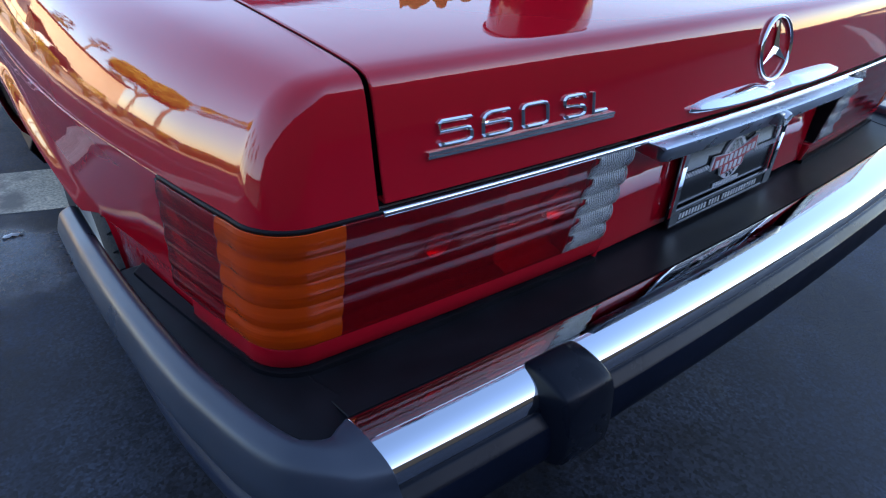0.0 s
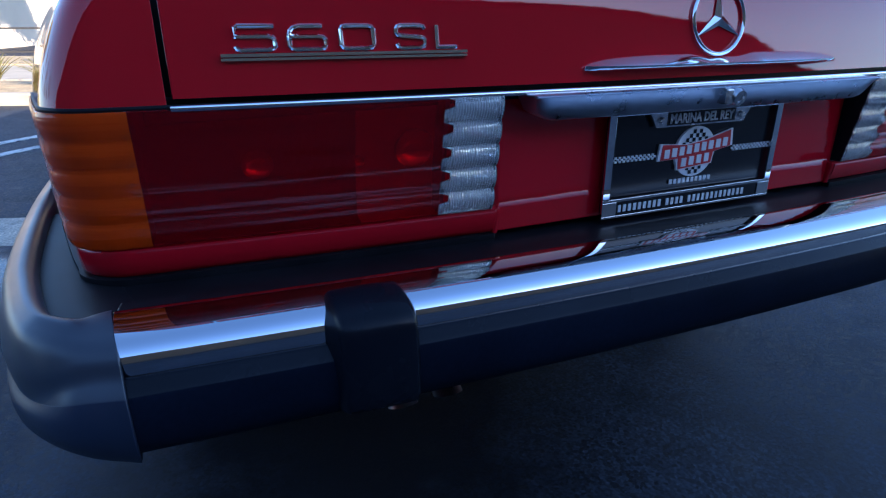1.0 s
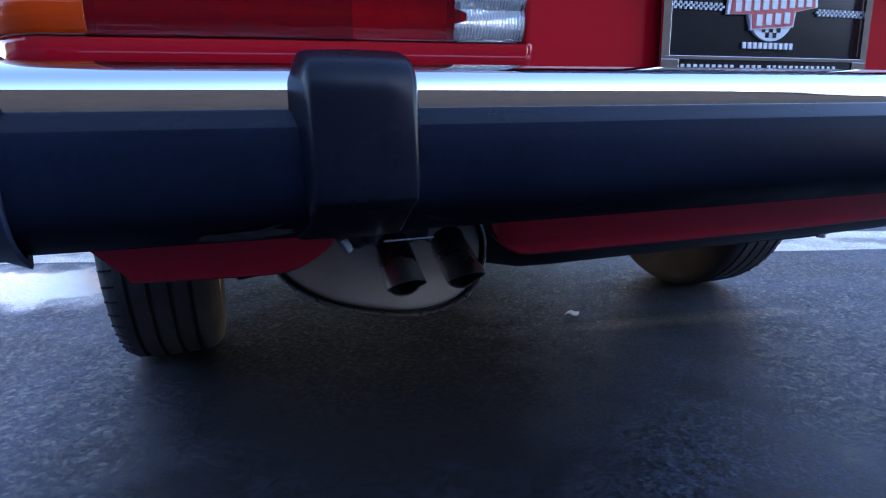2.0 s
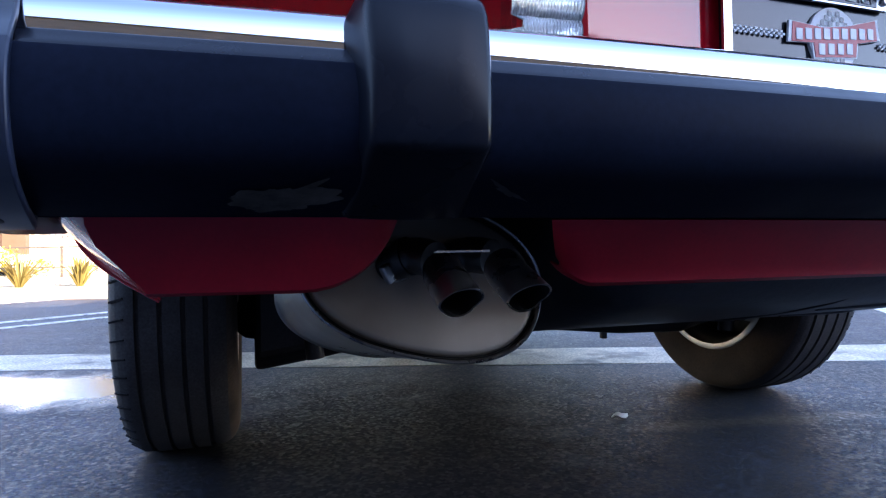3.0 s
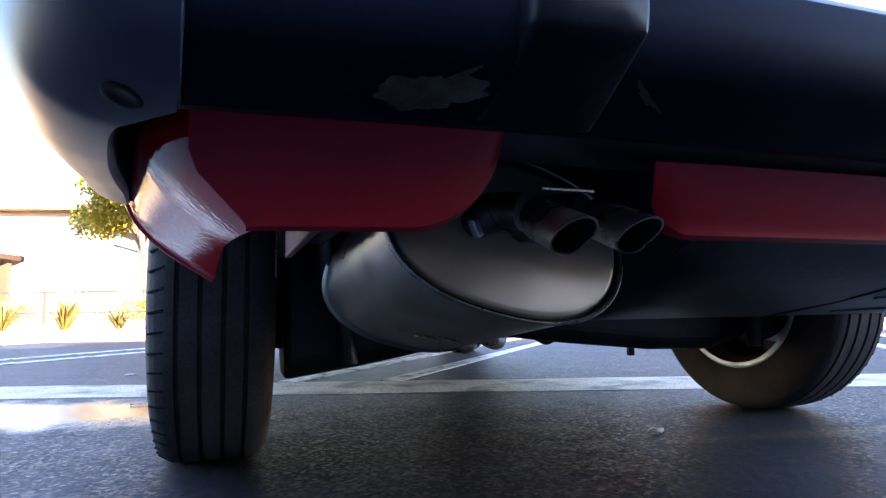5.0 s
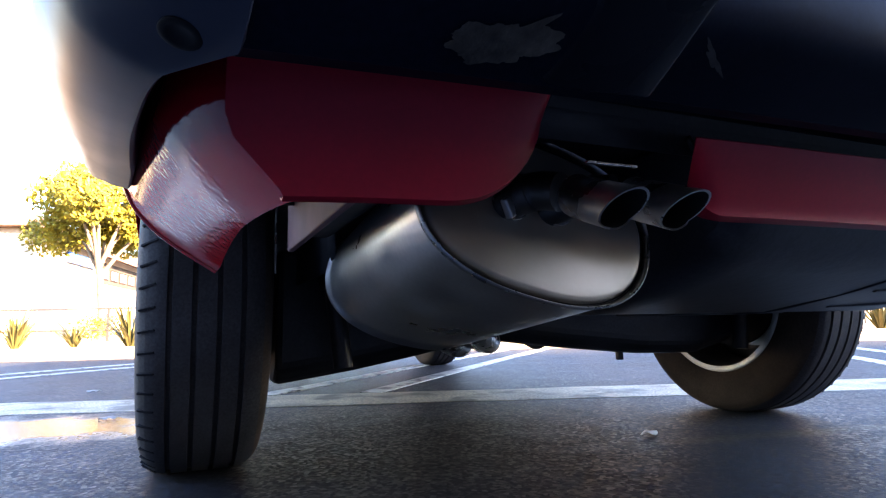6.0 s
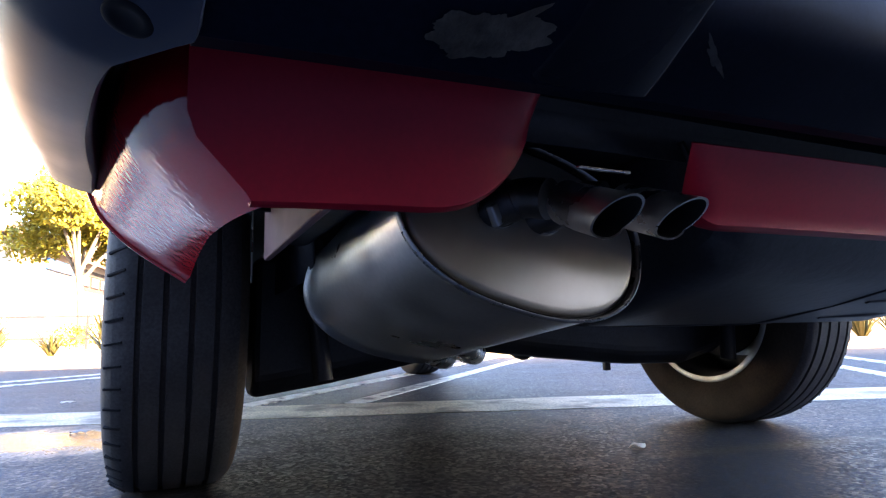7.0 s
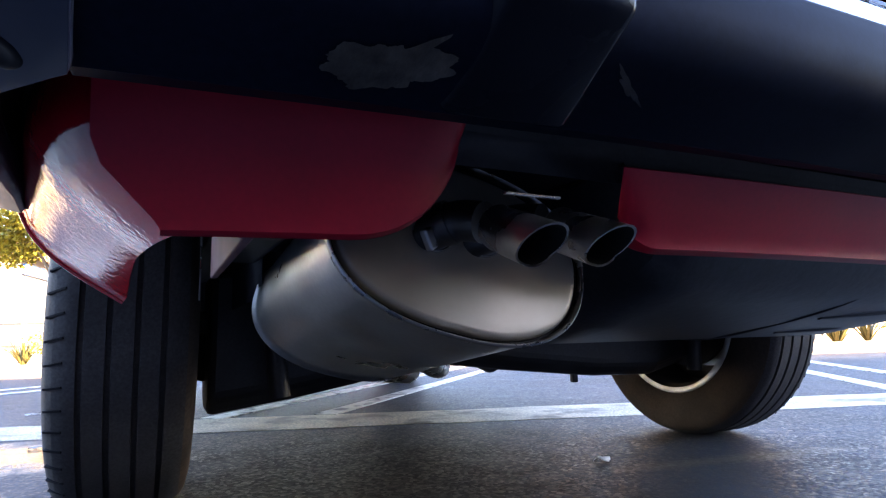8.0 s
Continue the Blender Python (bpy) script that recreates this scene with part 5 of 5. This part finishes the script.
# ---- things on the lid ----
rng = random.Random(3)
verts = []
NU, NV = 54, 42
for i in range(NU):
    for j in range(NV):
        u, v = i / (NU - 1) - 0.5, j / (NV - 1) - 0.5
        x, y = -0.352 + 0.175 * u + 0.014 * math.sin(9 * v + 3), 0.372 + 0.17 * v + 0.016 * math.sin(13 * u)
        q = Vector((x * 17, y * 17, 0.3))
        edge = max(abs(u), abs(v)) * 2
        h = (0.018 + 0.040 * abs(noise.noise(q)) + 0.024 * abs(noise.noise(q * 2.3)) + 0.010 * abs(noise.noise(q * 5.1))) * min(1.0, (1.06 - edge) * 5) * (1.1 - 0.5 * edge)
        verts.append((x, y, deck_z(x, y) + 0.003 + max(0.0, h)))
cloth = piece("cloth", verts, grid_faces(NU, NV), yellow_cloth, None, solid=0.003)
tagged(cloth, "crumpled yellow polishing cloth lying on the trunk lid", "cloth")
bucket = thing("container", "glossy red plastic container standing on the trunk lid", "container", (-0.160, 0.300, deck_z(-0.160, 0.300)))
lathe("vessel", [(0.0, 0.002), (0.058, 0.002), (0.072, 0.008), (0.080, 0.022), (0.085, 0.06), (0.087, 0.11), (0.084, 0.11), (0.077, 0.02), (0.0, 0.012)], pose(0, 0, 0, 0, -90, 0), red_plastic, bucket, steps=40)
lathe("rim_band", [(0.085, 0.104), (0.091, 0.106), (0.091, 0.113), (0.083, 0.115)], pose(0, 0, 0, 0, -90, 0), red_plastic, bucket, steps=40)

# ---- ground ----
# the car park lies at an angle to the car: E along the gutter, N across it
A20 = radians(-20)
E_W, N_W = Vector((math.cos(A20), math.sin(A20), 0)), Vector((-math.sin(A20), math.cos(A20), 0))


def lot(e, n, z=0.0):
    return E_W * e + N_W * n + Vector((0, 0, z))


S = 400
ground = piece("ground", [(-S, -S, 0), (S, -S, 0), (S, S, 0), (-S, S, 0)], [(0, 1, 2, 3)], asphalt, None, smooth=False)
tagged(ground, "dark worn asphalt of a car park", "asphalt", kind="structure")


def strip(name, pts, z, mat, label, category, thick=0.004):
    """A thin flat layer on the ground from a plan outline."""
    n = len(pts)
    verts = [(p[0], p[1], z) for p in pts] + [(p[0], p[1], z - thick) for p in pts]
    faces = [tuple(range(n)), tuple(range(2 * n - 1, n - 1, -1))] + [(i, (i + 1) % n, n + (i + 1) % n, n + i) for i in range(n)]
    return tagged(piece(name, verts, faces, mat, None, smooth=False), label, category, kind="structure")


def band(e0, e1, n0, n1, wob=0.0, seed=1, step=0.25):
    r = random.Random(seed)
    k = max(2, int((e1 - e0) / step))
    low = [lot(e0 + (e1 - e0) * i / k, n0 + r.uniform(-wob, wob)) for i in range(k + 1)]
    top = [lot(e0 + (e1 - e0) * i / k, n1 + r.uniform(-wob, wob)) for i in range(k, -1, -1)]
    return low + top


strip("gutter", band(-14, 30, 1.355, 1.695, 0.012, 4), 0.0015, concrete, "pale worn concrete gutter across the asphalt", "gutter")
# stall lines, in pairs
L_DIR = Vector((math.cos(radians(48)), math.sin(radians(48)), 0))
L_NOR = Vector((-L_DIR.y, L_DIR.x, 0))
L_AT = Vector((-0.435, 2.08, 0))
for off in (-5.56, -5.18, -2.97, -2.59, -0.38, 0.0, 2.21, 2.59, 4.80, 5.18, 7.39, 7.77):
    p = L_AT + L_NOR * off
    # start where the line meets the gutter's far side
    t = (1.70 - p.dot(N_W)) / L_DIR.dot(N_W)
    a, b = p + L_DIR * t, p + L_DIR * (t + 4.3)
    w = L_NOR * 0.045
    tagged(strip("stall_line", [a - w, b - w, b + w, a + w], 0.004, line_paint, "worn white stall line on asphalt", "line"), group="stall lines")

rng = random.Random(11)


def blob(cx, cy, rx, ry, seed, n=44):
    r = random.Random(seed)
    ph = [r.uniform(0, 6.28) for _ in range(5)]
    return [(cx + rx * (1 + sum(0.13 * math.sin((k + 2) * a + ph[k]) / (1 + 0.4 * k) for k in range(5))) * math.cos(a),
             cy + ry * (1 + sum(0.13 * math.sin((k + 2) * a + ph[k]) / (1 + 0.4 * k) for k in range(5))) * math.sin(a)) for a in [2 * math.pi * i / n for i in range(n)]]


scrap = piece("paper_scrap", [(p[0], p[1], 0.006 + 0.004 * math.sin(5 * i)) for i, p in enumerate(blob(0.168, 0.664, 0.022, 0.012, 6, 14))] + [(0.168, 0.664, 0.010)], [(i, (i + 1) % 14, 14) for i in range(14)], paper, None, solid=0.001)
tagged(scrap, "small white paper scrap lying on the asphalt", "litter")
for x, y, s in ((-0.98, 1.62, 0.05), (-1.15, 2.62, 0.06), (-1.9, 2.9, 0.05), (-0.62, 2.5, 0.03)):
    ob = piece("dry_leaf", [(p[0], p[1], 0.004 + 0.003 * math.sin(3 * i)) for i, p in enumerate(blob(x, y, s * 0.5, s * 0.25, int(s * 900), 12))] + [(x, y, 0.008)], [(i, (i + 1) % 12, 12) for i in range(12)], paper, None, solid=0.001)
    tagged(ob, "pale dry leaf lying on the asphalt", "leaf", group="leaves on the ground")

# ---- kerb, bed, walkway ----
K0 = 5.55
def lot_box(name, e0, e1, n0, n1, z0, z1, mat, label, category, kind="structure", bevel=0.015, parent=None):
    m = Matrix.Rotation(A20, 4, "Z")
    ob = box(name, (e0, n0, z0), (e1, n1, z1), mat, parent, bevel=bevel, m=m)
    return tagged(ob, label, category, kind=kind) if parent is None else tagged(ob, label)


lot_box("kerb", -40, 60, K0, K0 + 0.15, -0.05, 0.12, kerb_concrete, "pale concrete kerb along the planting bed", "kerb")
lot_box("planting_bed", -40, 60, K0 + 0.15, K0 + 1.75, -0.05, 0.10, mulch, "dry gravel planting bed", "ground")
lot_box("walkway", -40, 60, K0 + 1.75, K0 + 4.6, -0.05, 0.115, kerb_concrete, "sunlit pale concrete walkway", "pavement")
lot_box("planting_bed", -40, 60, K0 + 4.6, K0 + 7.4, -0.05, 0.13, mulch, "dry gravel bed behind the walkway", "ground")


def spiky_clump(seed, n=46, height=0.5):
    r = random.Random(seed)
    verts, faces = [], []
    for i in range(n):
        a, lean = r.uniform(0, 6.283), r.uniform(0.1, 1.0)
        h, w = height * r.uniform(0.6, 1.1), r.uniform(0.010, 0.020)
        d, s = Vector((math.cos(a), math.sin(a), 0)), Vector((-math.sin(a), math.cos(a), 0))
        k = len(verts)
        for t, wf in ((0.0, 0.8), (0.4, 1.0), (0.75, 0.7), (1.0, 0.05)):
            c = d * (0.03 + lean * h * t * (0.6 + 0.4 * t)) + Vector((0, 0, h * t * (1 - 0.35 * lean * t)))
            verts += [c + s * w * wf, c + d * -0.004 + Vector((0, 0, 0.004)), c - s * w * wf]
        for j in range(3):
            q = k + 3 * j
            faces += [(q, q + 3, q + 4, q + 1), (q + 1, q + 4, q + 5, q + 2)]
    return mesh_from("flax_plant", verts, faces, leaf_green, smooth=False)


def leaf_cloud(name, centres, n, leaf, mat, seed):
    """Small bent leaves round clump centres (x, y, z, radius)."""
    r = random.Random(seed)
    verts, faces = [], []
    for x, y, z, rad in centres:
        for _ in range(int(n * (rad ** 2))):
            v = Vector((r.gauss(0, 1), r.gauss(0, 1), r.gauss(0, 1))).normalized() * rad * r.uniform(0.55, 1.05)
            p = Vector((x, y, z)) + Vector((v.x, v.y, v.z * 0.8))
            a = Vector((r.gauss(0, 1), r.gauss(0, 1), r.gauss(0, 1))).normalized()
            b = a.orthogonal().normalized()
            s = leaf * r.uniform(0.6, 1.3)
            k = len(verts)
            verts += [p - a * s, p + b * s * 0.45, p + a * s, p - b * s * 0.45]
            faces.append((k, k + 1, k + 2, k + 3))
    me = bpy.data.meshes.new(name)
    me.from_pydata([tuple(v) for v in verts], [], faces)
    me.materials.append(mat)
    return me


clumps = [spiky_clump(s) for s in (1, 2, 3)]
rng = random.Random(21)
e = -24.0
while e < 34:
    p = lot(e, K0 + 0.55 + rng.uniform(0, 0.7), 0.098)
    ob = new("flax_plant", clumps[rng.randrange(3)])
    ob.matrix_world = Matrix.Translation(p) @ Matrix.Rotation(rng.uniform(0, 6.28), 4, "Z") @ Matrix.Scale(rng.uniform(0.65, 1.2), 4)
    tagged(ob, "spiky yellow-green flax clump in a gravel bed", "plant", "flax plants in the bed")
    e += rng.uniform(0.45, 0.95)
shrubs = [leaf_cloud("shrub", [(random.Random(s + k).uniform(-0.4, 0.4), random.Random(s * 3 + k).uniform(-0.25, 0.25), 0.28, 0.32) for k in range(5)], 1500, 0.035, leaf_tree, s) for s in (4, 5)]
e = -26.0
while e < 34:
    p = lot(e, K0 + 5.2 + rng.uniform(0, 0.9), 0.128)
    ob = new("shrub", shrubs[rng.randrange(2)])
    ob.matrix_world = Matrix.Translation(p) @ Matrix.Rotation(rng.uniform(0, 6.28), 4, "Z") @ Matrix.Scale(rng.uniform(0.7, 1.25), 4)
    tagged(ob, "low yellow-green leafy shrub behind the fence", "shrub", "shrubs along the fence")
    e += rng.uniform(1.0, 2.6)

fence = thing("fence", "low dark iron rail fence along the walkway", "fence", lot(0, K0 + 4.7, 0.11))
rot = Matrix.Rotation(A20, 4, "Z")
for i in range(-12, 16):
    box("post", (2.0 * i - 0.02, -0.02, 0), (2.0 * i + 0.02, 0.02, 0.62), fence_iron, fence, bevel=0.004, m=rot)
for z in (0.58, 0.20):
    box("rail", (-24, -0.012, z), (30, 0.012, z + 0.03), fence_iron, fence, bevel=0.003, m=rot)


# ---- trees ----
def tree(name, at, height, crown, seed, label, leaf=0.09):
    r = random.Random(seed)
    t = thing(name, label, "tree", at)
    top = height * 0.45
    lean = Vector((r.uniform(-0.15, 0.15), r.uniform(-0.15, 0.15), 0))
    tube("trunk", [Vector((0, 0, -0.05)), Vector((0.02, 0.01, top * 0.4)) + lean * 0.3, Vector((0, 0, top)) + lean], [0.14, 0.11, 0.085], bark, t, steps=10)
    cl = []
    for i in range(9):
        a = i * 2.4 + r.uniform(-0.3, 0.3)
        reach, up = crown * r.uniform(0.45, 0.85), height * r.uniform(0.60, 0.88)
        tip = Vector((reach * math.cos(a), reach * math.sin(a), up))
        start = Vector((0, 0, top * r.uniform(0.8, 1.0))) + lean
        mid = (start + tip) / 2 + Vector((0, 0, 0.12 * height))
        tube("limb", spline([tuple(start), tuple(mid), tuple(tip)], 4), [0.06 - 0.045 * k / 8 for k in range(9)], bark, t, steps=7)
        cl.append((tip.x, tip.y, tip.z, crown * r.uniform(0.26, 0.42)))
        cl.append((mid.x * 1.2, mid.y * 1.2, mid.z + 0.15, crown * r.uniform(0.2, 0.3)))
        cl.append((tip.x * 0.6, tip.y * 0.6, tip.z + 0.2, crown * r.uniform(0.2, 0.34)))
    ob = new("crown", leaf_cloud("crown", cl, 1150, leaf, leaf_tree, seed))
    ob.parent = t
    return t


tree("tree", (-3.17, 19.5, 0.0), 5.1, 2.6, 31, "broadleaf street tree with a sunlit yellow-green crown before a wall")
tree("tree", lot(22, K0 + 9, 0.1), 5.0, 2.0, 32, "broadleaf street tree beyond the car park", 0.12)
tree("tree", lot(-25, K0 + 11, 0.1), 7.5, 3.4, 33, "broadleaf street tree beyond the car park", 0.12)


def palm(at, height, seed):
    r = random.Random(seed)
    t = thing("palm_tree", "tall fan palm with a slim trunk and ragged crown", "palm tree", at, "palms round the car park")
    bend = Vector((r.uniform(-0.6, 0.6), r.uniform(-0.6, 0.6), 0))
    pts = [Vector((0, 0, -0.05)), bend * 0.2 + Vector((0, 0, height * 0.4)), bend * 0.6 + Vector((0, 0, height * 0.75)), bend + Vector((0, 0, height))]
    tube("trunk", pts, [0.26, 0.20, 0.17, 0.19], bark, t, steps=10)
    verts, faces = [], []
    for i in range(52):
        a, el = r.uniform(0, 6.283), r.uniform(-1.1, 1.2)
        d = Vector((math.cos(a) * math.cos(el), math.sin(a) * math.cos(el), math.sin(el)))
        s = d.cross(Vector((0, 0, 1))).normalized()
        up = s.cross(d)
        ln = r.uniform(1.15, 1.75)
        hub = pts[-1] + d * ln * 0.55 + Vector((0, 0, 0.1))
        for j in range(9):
            b = (j - 4) * 0.24
            tip = hub + (d * math.cos(b) + s * math.sin(b)) * ln * 0.55 - Vector((0, 0, 0.18 * ln))
            mid = hub + (d * math.cos(b) + s * math.sin(b)) * ln * 0.3
            k = len(verts)
            verts += [hub, mid + s * 0.04 + up * 0.02, tip, mid - s * 0.04 + up * 0.02]
            faces.append((k, k + 1, k + 2, k + 3))
        k = len(verts)
        verts += [pts[-1] + s * 0.02, pts[-1] - s * 0.02, hub]
        faces.append((k, k + 1, k + 2))
    me = bpy.data.meshes.new("palm_crown")
    me.from_pydata([tuple(v) for v in verts], [], faces)
    me.materials.append(palm_leaf)
    new("crown", me).parent = t
    return t


for az, far, h, s in ((20, 22, 6.0, 1), (26, 25, 8, 10), (33, 24, 5.4, 2), (39, 26, 7.4, 3), (45, 24, 5.2, 11), (50, 25, 8.2, 4), (57, 26, 6.2, 12), (60, 25, 8.4, 13), (64, 27, 7.0, 14), (72, 22, 7, 5), (-38, 30, 8.0, 6), (-43, 32, 9.0, 7), (-46, 30, 8.6, 8), (-55, 34, 10, 9)):
    palm((-0.8 - 1.7 * far * math.sin(radians(az)), 1.7 * far * math.cos(radians(az)), 0.0), h * 1.15, s)

# ---- buildings beyond ----
def house(name, label, corner, along, length, depth, height, wall_mat, roof_mat, eave=0.5):
    """A plain block whose front runs from corner along a heading in degrees, with its depth to the left of it."""
    h = thing(name, label, "building", corner)
    m = Matrix.Rotation(radians(along), 4, "Z")
    box("wall", (0, 0, -0.05), (length, depth, height), wall_mat, h, bevel=0.02, m=m)
    box("roof", (-eave, -eave, height + 0.004), (length + eave, depth + eave, height + 0.10), roof_mat, h, bevel=0.02, m=m)
    return h, m


# long wing with a brown shingle eave, sign and windows
wing, m = house("bank_building", "cream stucco building with a brown shingle eave", (-6.1, 23.4, 0), 79.7, 22, 12, 3.9, stucco, shingle)
for i in range(33):
    verts = [m @ Vector((x, y, z)) for x in (-0.45 + 0.70 * i, -0.45 + 0.70 * i + 0.685) for y, z in ((-0.62, 3.72), (-0.58, 3.70), (-0.12, 4.46), (-0.08, 4.48))]
    piece("shingle", verts, [(0, 2, 6, 4), (1, 5, 7, 3), (0, 4, 5, 1), (2, 3, 7, 6), (0, 1, 3, 2), (4, 6, 7, 5)], shingle, wing, smooth=False)
sign = box("sign_board", (3.6, -0.17, 3.15), (6.7, -0.05, 3.55), sign_blue, wing, "blue bank sign board", bevel=0.01, m=m)
for i in range(4):
    box("sign_mark", (4.9 + 0.32 * i, -0.185, 3.26), (5.13 + 0.32 * i, -0.172, 3.44), paper, wing, bevel=0.004, m=m)
box("window_band", (7.2, -0.02, 2.6), (16.1, 0.02, 3.62), brown_wall, wing, "brown band round the windows", bevel=0.01, m=m)
for i in range(6):
    x = 7.6 + 1.4 * i
    w = box("window", (x, -0.05, 2.80), (x + 1.1, 0.10, 3.35), timber, wing, "dark timber window", bevel=0.01, m=m)
    for k in range(2):
        box("pane", (x + 0.06 + 0.51 * k, -0.062, 2.86), (x + 0.53 + 0.51 * k, -0.052, 3.29), pane_dark, w, bevel=0.002, m=m)
# porch with a sloped roof
porch = thing("porch", "brown timber porch with a sloping roof and glazing", "building", (-12.3, 21.9, 0))
m = Matrix.Rotation(radians(-14), 4, "Z")


def porch_z(x):
    return 2.02 - 0.44 * (4.7 - x)


def sloped(name, x0, x1, y0, y1, lo, mat, over=0.0, label=""):
    """A block under the porch roof, its top cut to the slope; lo is its foot, or how far it hangs under the slope."""
    verts = [m @ Vector((x, y, z)) for x in (x0, x1) for y in (y0, y1) for z in ((lo if lo >= 0 else porch_z(x) + lo), porch_z(x) + over)]
    return piece(name, verts, [(0, 1, 3, 2), (4, 6, 7, 5), (0, 4, 5, 1), (2, 3, 7, 6), (0, 2, 6, 4), (1, 5, 7, 3)], mat, porch, label, smooth=False)


sloped("back_wall", 1.0, 4.6, 1.2, 1.4, 0.0, brown_wall)
sloped("roof", 0.6, 4.8, -0.25, 1.7, -0.004, timber, 0.16)
for x in (1.2, 2.3, 3.4, 4.5):
    sloped("post", x - 0.06, x + 0.06, 0.0, 0.12, 0.0, timber, -0.005)
for x in (2.36, 3.46):
    box("beam", (x, 0.01, 0.78), (x + 0.98, 0.11, 0.90), timber, porch, bevel=0.01, m=m)
    sloped("glazing", x, x + 0.98, 0.05, 0.06, 0.90, pane_dark, -0.01)
for x in (2.85, 3.95):
    sloped("mullion", x - 0.02, x + 0.02, 0.02, 0.10, 0.90, timber, -0.008)

# parked white car beside the porch
pc = thing("parked_car", "white saloon parked beside the porch", "car", (-6.9, 19.0, 0.0))
body = spline([(0, 0.25), (0.05, 0.62), (0.9, 0.80), (1.35, 1.22), (2.6, 1.25), (3.3, 0.85), (4.3, 0.78), (4.4, 0.3)], 5)
rows = [[Vector((x, y * (0.86 if z > 0.9 else 1.0), z)) for x, z in body] for y in (-0.85, -0.80, 0.80, 0.85)]
m = Matrix.Rotation(radians(160), 4, "Z")
piece("body", [m @ p for r in rows for p in r], grid_faces(4, len(body)), white_car, pc)
for x in (0.85, 3.45):
    for y in (-0.82, 0.82):
        lathe("wheel", [(0.0, -0.09), (0.29, -0.09), (0.31, 0.0), (0.29, 0.09), (0.0, 0.09)], m @ pose(x, y, 0.31, 0, 0, 90), tyre_rubber, pc, steps=24)
for y in (-0.78, 0.78):
    box("side_window", (1.45, y - 0.01, 0.88), (3.05, y + 0.01, 1.17), pane_dark, pc, bevel=0.01, m=m)

# the low buildings over the road to the side, and the one behind that throws the shade
far, m = house("far_building", "low sunlit terracotta building beyond the palms", (-34, 10, 0), -62, 16, 8, 2.6, stucco, shingle)
far2, m = house("far_building", "low sunlit building beyond the trees", (14, 22, 0), -20, 26, 8, 3.2, stucco, shingle)
shade, m = house("shop_building", "long brown building whose shadow covers the car", lot(-34, -13.0), -20, 200, 0.4, SHADE_H, brown_wall, kerb_concrete)
